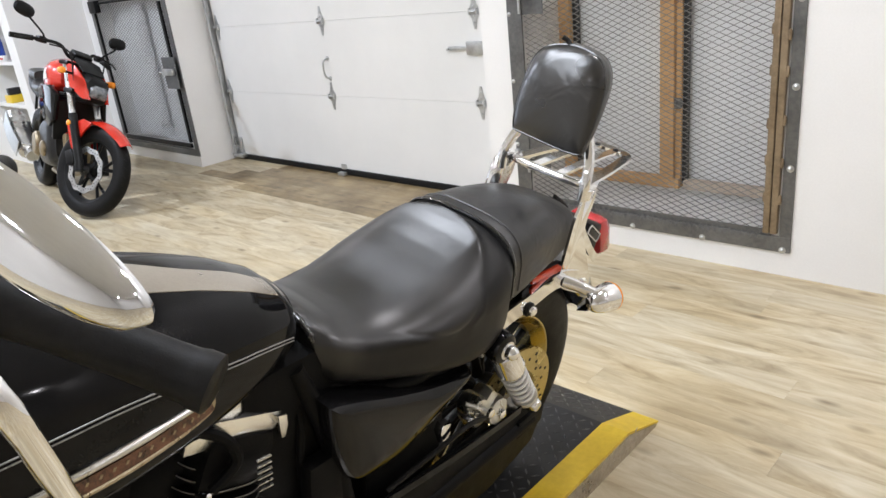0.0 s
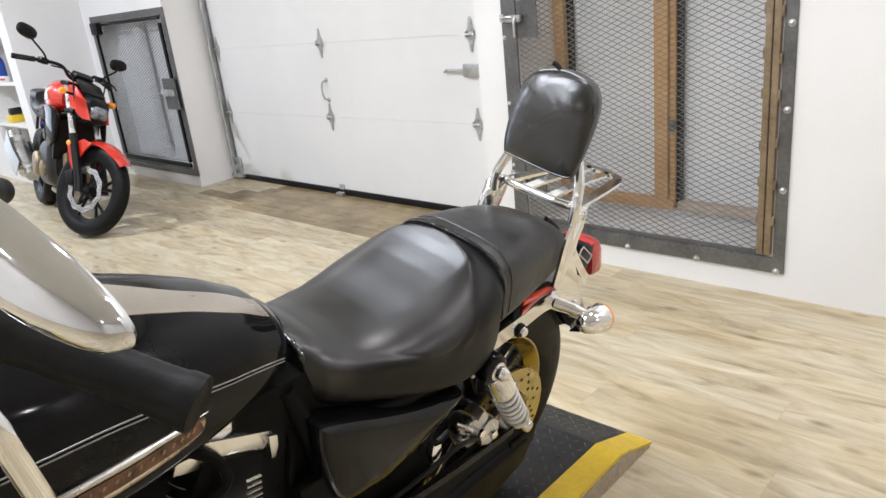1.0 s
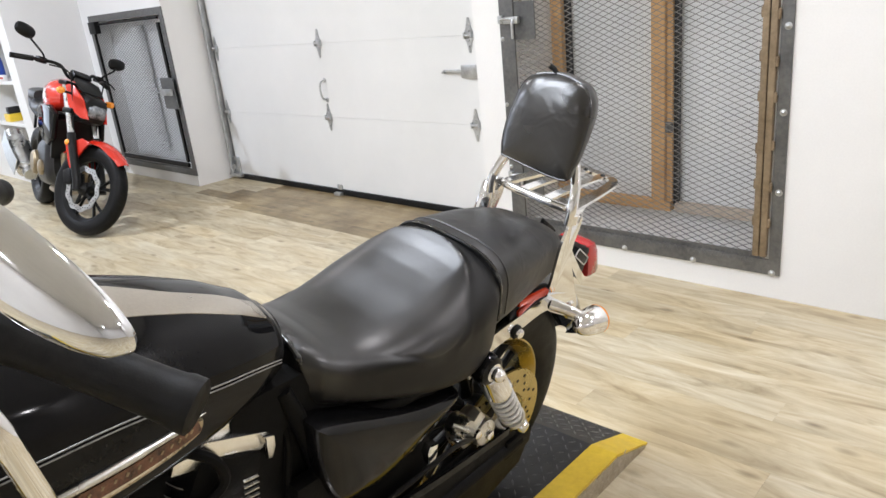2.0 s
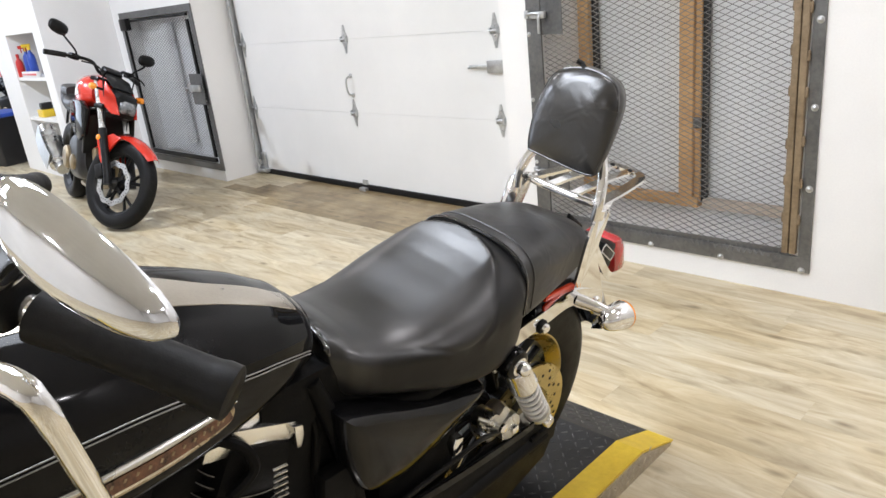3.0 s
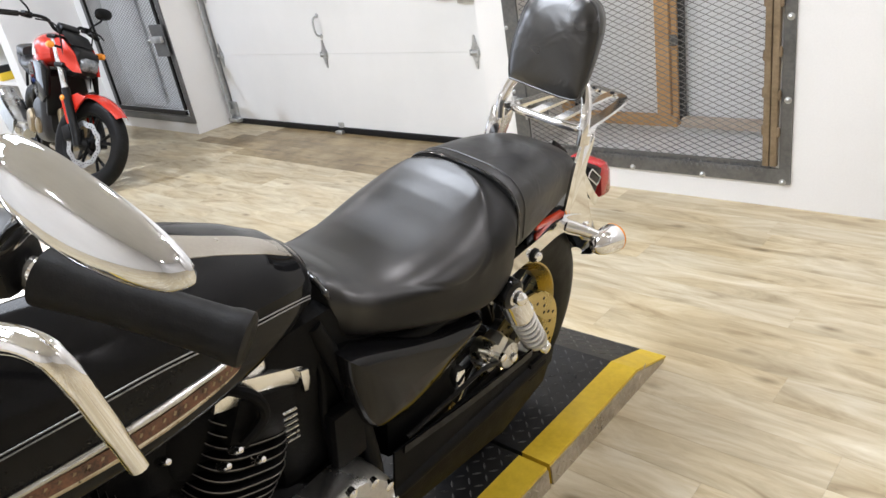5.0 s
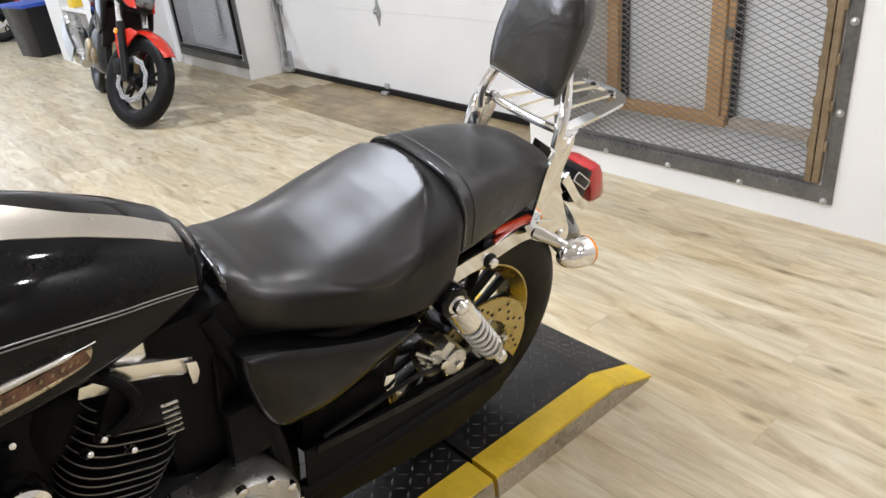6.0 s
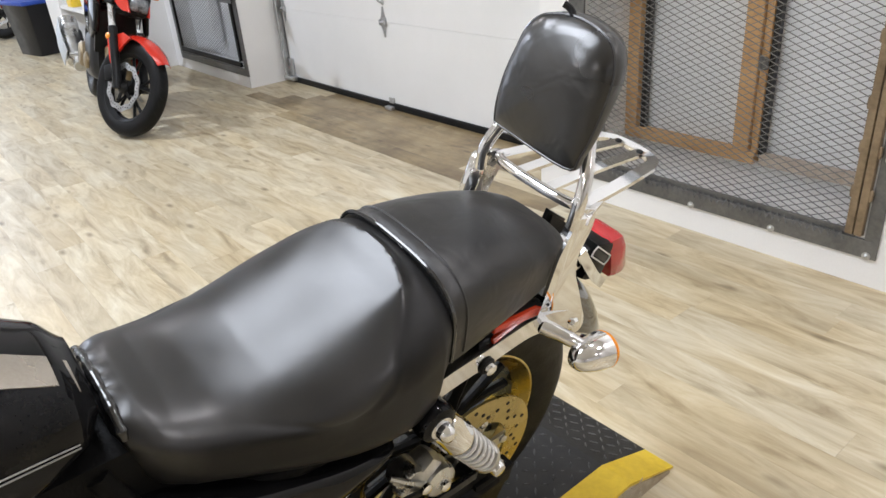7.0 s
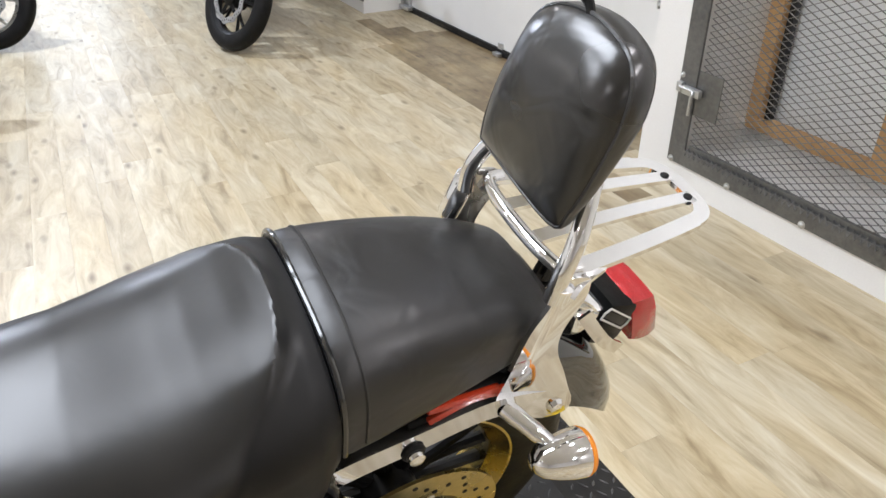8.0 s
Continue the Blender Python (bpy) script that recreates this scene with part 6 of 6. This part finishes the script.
# ---- the other motorcycles ----
def naked_bike(m, paint, label, group="", rim=SATIN_BLACK, detail=True, steer=33.0):
    g = holder("naked_motorcycle", m, label, "motorcycle", group)

    def add(name, bm, mat, lab="", parent=None):
        return part(name, bm, mat, parent or g, lab)

    wheel(g, P(1.41, 0, 0.30), 0.30, 0.118, 0.222, 0.148, 0.062, 5, rim, GALV, wave=True, disc_side=-1, carrier=SATIN_BLACK)
    wheel(g, P(0, 0, 0.305), 0.305, 0.158, 0.222, 0.115, 0.07, 5, rim, GALV, wave=True, disc_side=-1, carrier=SATIN_BLACK)
    for s in (1, -1):
        fk = add("fork_leg", tube(B(), [P(1.255, s * 0.100, 0.62), P(1.10, s * 0.100, 0.955)], 0.0205, 14), BRUSHED, "silver fork tube")
        add("fork_slider", tube(B(), [P(1.405, s * 0.100, 0.285), P(1.385, s * 0.100, 0.35), P(1.25, s * 0.100, 0.635)], 0.027, 14), SATIN_BLACK, "black fork slider", fk)
        if detail:
            add("fork_reflector", lathe(B(), [(0.018, 0.0), (0.019, 0.004), (0.015, 0.008), (0.0, 0.010)], P(1.262, s * 0.126, 0.575), (s, 0, 0), 14), AMBER, "round amber reflector", fk)
    add("brake_caliper", box(B(), P(1.30, -0.085, 0.36), (0.05, 0.07, 0.10), 0.014, pose(0, 0, 0, -25, 0, 0)), SATIN_BLACK, "black brake caliper")
    bm = box(B(), P(1.10, 0, 0.955), (0.25, 0.08, 0.03), 0.012)
    box(bm, P(1.19, 0, 0.78), (0.25, 0.08, 0.035), 0.012)
    add("fork_yoke", bm, SATIN_BLACK, "black fork yoke")
    # front fender with side arms
    rings = []
    for i in range(25):
        a = radians(38 + 100 * i / 24)
        tip = max(0, (5 - i) / 5)
        ring = []
        for d, qs in ((0.0, (-1, -0.7, -0.35, 0, 0.35, 0.7, 1)), (0.004, (1, 0.7, 0.35, 0, -0.35, -0.7, -1))):
            for q in qs:
                r = 0.330 - 0.030 * abs(q) ** 2 - d + 0.012 * tip
                ring.append(P(1.41 + r * math.cos(a), 0.072 * q * (1 - 0.35 * tip), 0.30 + r * math.sin(a)))
        rings.append(ring)
    fen = add("front_fender", skin(B(), rings), paint, "glossy front fender")
    for s in (1, -1):
        edge = [(1.20, 0.56), (1.34, 0.62), (1.42, 0.60), (1.36, 0.545), (1.325, 0.49), (1.335, 0.40), (1.315, 0.37), (1.265, 0.44)]
        add("fender_arm", plate(B(), [P(u, s * 0.082, w) for u, w in edge], (0.012, 0, 0), 0.004), paint, "", fen)
    # headlight cowl
    def wedge(rows):
        return skin(B(), [[P(u, v * hw, w0 + (w1 - w0) * t) for v, t in ((-1, 0.15), (-0.75, 0.0), (0.75, 0.0), (1, 0.15), (1, 0.8), (0.7, 1.0), (-0.7, 1.0), (-1, 0.8))] for u, hw, w0, w1 in rows])

    hl = add("headlight", wedge([(1.13, 0.09, 0.74, 0.90), (1.24, 0.095, 0.72, 0.915), (1.31, 0.082, 0.735, 0.885), (1.335, 0.05, 0.765, 0.85)]), SATIN_BLACK, "black headlight body")
    add("headlight_lens", wedge([(1.30, 0.078, 0.755, 0.855), (1.335, 0.06, 0.762, 0.845), (1.352, 0.03, 0.775, 0.825)]), CLEAR_GREY, "clear headlight lens", hl)
    add("fly_screen", plate(B(), [P(1.25, -0.085, 0.915), P(1.25, 0.085, 0.915), P(1.17, 0.10, 0.985), P(1.13, 0.06, 1.005), P(1.13, -0.06, 1.005), P(1.17, -0.10, 0.985)], P(0.006, 0, 0.006), 0.002), SATIN_BLACK, "black fly screen", hl)
    for s in (1, -1):
        edge = [(1.10, 0.955), (1.20, 0.945), (1.29, 0.86), (1.345, 0.745), (1.29, 0.745), (1.20, 0.80), (1.12, 0.87)]
        add("cowl_side", plate(B(), [P(u, s * (0.108 - 0.25 * max(0, u - 1.2)), w) for u, w in edge], (0.014, 0, 0), 0.005), paint, "glossy cowl side", hl)
        si = add("turn_signal", tube(B(), [P(1.19, s * 0.09, 0.89), P(1.19, s * 0.17, 0.89)], 0.008, 8), SATIN_BLACK)
        add("signal_lens", lathe(B(), [(0.0, -0.035), (0.016, -0.028), (0.023, 0.0), (0.020, 0.025), (0.0, 0.034)], P(1.19, s * 0.195, 0.892), P(1, s * 0.3, 0), 16), AMBER, "amber lens", si)
        edge = [(1.18, 0.77), (1.08, 0.825), (0.92, 0.815), (0.80, 0.825), (0.72, 0.79), (0.74, 0.66), (0.86, 0.58), (1.02, 0.55), (1.13, 0.60)]
        sh = add("tank_shroud", plate(B(), [P(u, s * (0.155 - 0.2 * max(0, u - 1.1)), w) for u, w in edge], (0.035, 0, 0), 0.012), GLOSS_BLACK, "glossy black side shroud")
        add("frame_tube", tube(B(), [P(1.06, s * 0.05, 0.86), P(0.85, s * 0.125, 0.72), P(0.60, s * 0.13, 0.60), P(0.45, s * 0.11, 0.40)], 0.017, 10, 4), SATIN_BLACK, "black frame tube")
        add("swingarm", tube(B(), [P(0.48, s * 0.10, 0.36), P(0.2, s * 0.115, 0.32), P(-0.02, s * 0.115, 0.305)], 0.022, 10, 4), SATIN_BLACK, "black swingarm")
        add("foot_peg", tube(B(), [P(0.48, s * 0.13, 0.36), P(0.46, s * 0.24, 0.37)], 0.011, 10), GALV, "grey foot peg")
    add("fuel_tank", hull(B(), [(0.60, 0.07, 0.86, 0.78), (0.68, 0.115, 0.92, 0.76), (0.80, 0.150, 0.985, 0.76), (0.92, 0.164, 1.0, 0.77), (1.02, 0.150, 0.98, 0.78), (1.08, 0.10, 0.94, 0.81)], 0.7, 0.6, 0.4, 32, 26), paint, "glossy fuel tank")
    if detail:
        for s in (1, -1):
            add("tank_mark", plate(B(), [P(u, s * (0.168 - 0.12 * max(0, u - 0.95)), w) for u, w in ((0.90, 0.850), (0.985, 0.862), (0.975, 0.895), (0.955, 0.905), (0.950, 0.945), (0.925, 0.905), (0.905, 0.885))], (0.004, 0, 0)), PAPER, "plain white mark")
    add("rider_seat", hull(B(), [(0.64, 0.07, 0.845, 0.78), (0.50, 0.13, 0.815, 0.74), (0.30, 0.14, 0.825, 0.74), (0.22, 0.12, 0.85, 0.76)], 0.7, 0.5, 0.5, 24, 16), VINYL, "black seat")
    add("pillion_seat", hull(B(), [(0.24, 0.11, 0.90, 0.82), (0.10, 0.12, 0.915, 0.83), (-0.10, 0.09, 0.91, 0.85), (-0.16, 0.05, 0.90, 0.87)], 0.7, 0.5, 0.5, 24, 14), VINYL, "black pillion seat")
    add("tail_cowl", hull(B(), [(0.42, 0.12, 0.77, 0.68), (0.15, 0.125, 0.84, 0.73), (-0.12, 0.09, 0.88, 0.80), (-0.24, 0.05, 0.89, 0.84)], 0.6, 0.6, 0.5, 24, 14), SATIN_BLACK, "black tail cowl")
    add("tail_light", box(B(), P(-0.25, 0, 0.865), (0.08, 0.03, 0.04), 0.008), RED_LENS, "red tail lens")
    add("plate_holder", tube(B(), [P(-0.15, 0, 0.84), P(-0.30, 0, 0.70), P(-0.36, 0, 0.58)], 0.018, 8, 4, 0.5), SATIN_BLACK, "black plate holder")
    # engine, radiator, exhaust
    add("engine", hull(B(), [(0.98, 0.12, 0.60, 0.30), (0.92, 0.16, 0.62, 0.26), (0.70, 0.17, 0.58, 0.24), (0.52, 0.14, 0.52, 0.25), (0.45, 0.09, 0.46, 0.3)], 0.45, 0.5, 0.5, 28, 18), DAMPER_DARK, "dark engine block")
    for s in (1, -1):
        add("engine_cover", lathe(B(), [(0.085, 0), (0.085, 0.02), (0.07, 0.035), (0.0, 0.04)], P(0.66, s * 0.165, 0.40), (s, 0, 0), 24), BRONZE, "bronze engine cover")
        add("engine_cover", lathe(B(), [(0.055, 0), (0.055, 0.018), (0.04, 0.028), (0.0, 0.03)], P(0.82, s * 0.160, 0.38), (s, 0, 0), 20), BRONZE, "bronze engine cover")
    add("cylinder_head", box(B(), P(0.90, 0, 0.66), (0.30, 0.17, 0.12), 0.02, pose(0, 0, 0, 25, 0, 0)), SATIN_BLACK, "black cylinder head")
    add("radiator", box(B(), P(1.06, 0, 0.60), (0.30, 0.04, 0.28), 0.01, pose(0, 0, 0, 18, 0, 0)), SATIN_BLACK, "black radiator")
    for v in (-0.07, 0.07):
        add("header_pipe", tube(B(), [P(0.98, v, 0.58), P(1.05, v, 0.45), P(1.0, v * 0.8, 0.28), P(0.80, v * 0.6, 0.20), P(0.5, -0.04, 0.19)], 0.021, 10, 5), BRONZE, "bronze header pipe")
    ex = add("exhaust_can", tube(B(), [P(0.36, -0.155, 0.27), P(0.26, -0.170, 0.32), P(0.05, -0.185, 0.43), P(-0.12, -0.19, 0.53)], [0.046, 0.074, 0.082, 0.068], 20, 5), BRUSHED, "silver exhaust can")
    add("heat_shield", strip(B(), [P(0.30, -0.246, 0.315), P(0.1, -0.268, 0.42), P(-0.08, -0.266, 0.515)], 0.130, 0.006, (-1, 0, 0.1), 4), GALV, "bright heat shield", ex)
    add("exhaust_end", lathe(B(), [(0.052, 0), (0.048, 0.02), (0.025, 0.022), (0.022, 0.0)], P(-0.115, -0.19, 0.527), P(-1, 0, 0.58), 18), SATIN_BLACK, "black end cap", ex)
    # bars, mirrors
    bar = [P(0.93, 0.37, 1.035), P(0.985, 0.25, 1.055), P(1.05, 0.13, 1.06), P(1.07, 0.06, 1.00), P(1.07, -0.06, 1.00), P(1.05, -0.13, 1.06), P(0.985, -0.25, 1.055), P(0.93, -0.37, 1.035)]
    hb = add("handlebar", tube(B(), bar, 0.011, 12, 5), SATIN_BLACK, "black handlebar")
    for s in (1, -1):
        add("grip", tube(B(), [P(0.925, s * 0.385, 1.033), P(0.977, s * 0.265, 1.052)], 0.0175, 12), RUBBER, "black grip", hb)
        add("lever", tube(B(), [P(1.03, s * 0.22, 1.06), P(1.035, s * 0.30, 1.048), P(0.985, s * 0.39, 1.03)], 0.006, 8, 4), SATIN_BLACK, "", hb)
        add("control_box", box(B(), P(1.0, s * 0.225, 1.058), (0.06, 0.045, 0.04), 0.01), SATIN_BLACK, "", hb)
        mi = add("mirror", tube(B(), [P(1.02, s * 0.22, 1.06), P(1.03, s * 0.245, 1.095), P(1.02, s * 0.32, 1.15), P(0.99, s * 0.352, 1.190)], 0.0065, 8, 5), SATIN_BLACK, "black mirror on a stem")
        c = P(0.985, s * 0.362, 1.205)
        la, fa = Vector((s * 0.95, 0, 0.15)).normalized(), Vector((0, 1, 0))
        ua = fa.cross(la).normalized()
        rings = [[c + fa * d + la * 0.070 * f * math.copysign(abs(math.cos(q)) ** 0.8, math.cos(q)) + ua * 0.042 * f * math.copysign(abs(math.sin(q)) ** 0.8, math.sin(q)) for q in (2 * math.pi * j / 24 for j in range(24))]
                 for f, d in ((0.1, -0.03), (0.6, -0.026), (0.9, -0.014), (1.0, 0.004), (0.96, 0.008))]
        add("mirror_shell", skin(B(), rings), SATIN_BLACK, "", mi)
    add("dash", box(B(), P(1.10, 0, 1.02), (0.14, 0.06, 0.05), 0.012, pose(0, 0, 0, 35, 0, 0)), SATIN_BLACK, "black instrument panel")
    for s in (1, -1):
        add("brake_hose", tube(B(), [P(1.05, s * 0.20, 1.04), P(1.16, s * 0.14, 1.02), P(1.20, s * 0.11, 0.88), P(1.25, s * 0.09, 0.66), P(1.31, s * 0.09, 0.42)], 0.005, 8, 6), RUBBER, "black hose")
    add("side_stand", tube(B(), [P(0.55, 0.12, 0.28), P(0.53, 0.20, 0.10), P(0.52, 0.252, 0.042)], 0.010, 10, 4), GALV, "grey side stand, down")
    # bars and fork turned to full lock about the steering axis
    head, axis = P(1.08, 0, 0.96), (P(1.06, 0, 1.0) - P(1.345, 0, 0.38)).normalized()
    turn = Matrix.Translation(head) @ Matrix.Rotation(radians(steer), 4, axis) @ Matrix.Translation(-head)
    front = ("fork_leg", "fork_yoke", "front_fender", "headlight", "handlebar", "mirror", "dash", "brake_caliper", "turn_signal", "brake_hose")
    first = True
    for o in g.children:
        base = o.name.split(".")[0]
        if base in front or (base == "wheel" and first):
            o.matrix_basis = turn
        if base == "wheel":
            first = False
    return g


def bike_pose(x, y, heading, lean=10.0):
    """Front wheel contact at (x, y), front pointing to heading (degrees from +x)."""
    h = radians(heading)
    return pose(x - 1.41 * math.cos(h), y - 1.41 * math.sin(h), 0, 0, 0, heading + 90) @ pose(0, 0, 0, 0, lean, 0)


RED_BIKE = naked_bike(bike_pose(-3.98, -1.09, -8.5, 14), RED, "red and black naked motorcycle on its side stand", steer=29.5)
SILVER_BIKE = naked_bike(bike_pose(-4.68, -2.44, 40), RED, "red motorcycle with bright rims on its stand", "row of parked motorcycles", rim=BRUSHED, detail=False)
FAR_BIKE = naked_bike(bike_pose(-9.78, -0.72, 12), RED, "red motorcycle with dark rims on its stand", "row of parked motorcycles", detail=False)
copy_thing(FAR_BIKE, bike_pose(-11.1, -1.15, 10))
copy_thing(FAR_BIKE, bike_pose(-9.45, 0.22, 20))
DARK_BIKE = naked_bike(bike_pose(-3.38, -2.64, 42), GLOSS_BLACK, "black motorcycle with dark rims on its stand", "row of parked motorcycles", detail=False)


# ---- laminate boards ----
def boards():
    wdt, lng, gap = 0.118, 1.215, 0.0003
    rnd = random.Random(21)

    def board_mesh(l):
        bm = box(B(), (0, 0, -0.006), (l - gap, wdt - gap, 0.012))
        top = [e for e in bm.edges if all(v.co.z > -0.001 for v in e.verts)]
        bmesh.ops.bevel(bm, geom=top, offset=0.0002, segments=1, affect="EDGES")
        me = bpy.data.meshes.new("board")
        bm.to_mesh(me)
        bm.free()
        me.materials.append(OAK)
        return me

    me = board_mesh(lng)
    brown_board = me.copy()
    brown_board.materials[0] = BROWN_OAK
    verts0 = [tuple(v.co) for v in me.vertices]
    faces0 = [tuple(p.vertices) for p in me.polygons]
    near, far = [], []
    y = 0.458
    while y > -6.75:
        x = -14.3 + rnd.uniform(-1.2, 0)
        while x < 8.2:
            cx, cy = x + lng / 2, y - wdt / 2
            if cx < 8.7:
                near.append((cx, cy)) if (-5.6 < cx < 2.0 and cy > -5.0) else far.append((cx, cy))
            x += lng
        y -= wdt
    near.sort(key=lambda p: abs(p[0] + 1.2) * 0.6 + abs(p[1] + 1.0))
    far += near[300:]
    for cx, cy in near[:300]:
        # boards along the garage door take the darker, browner oak
        ob = new("board", brown_board if cy > -0.25 and -4.0 < cx < -1.75 else me)
        ob.location = (cx, cy, 0)
        ob.parent = floor
    verts, faces = [], []
    for cx, cy in far:
        k = len(verts)
        verts += [(a + cx, b + cy, c) for a, b, c in verts0]
        faces += [tuple(i + k for i in f) for f in faces0]
    m2 = bpy.data.meshes.new("far_boards")
    m2.from_pydata(verts, [], faces)
    m2.materials.append(OAK)
    ob = new("far_boards", m2)
    ob.parent = floor
    tagged(ob, "light oak laminate boards", kind="stuff")


boards()
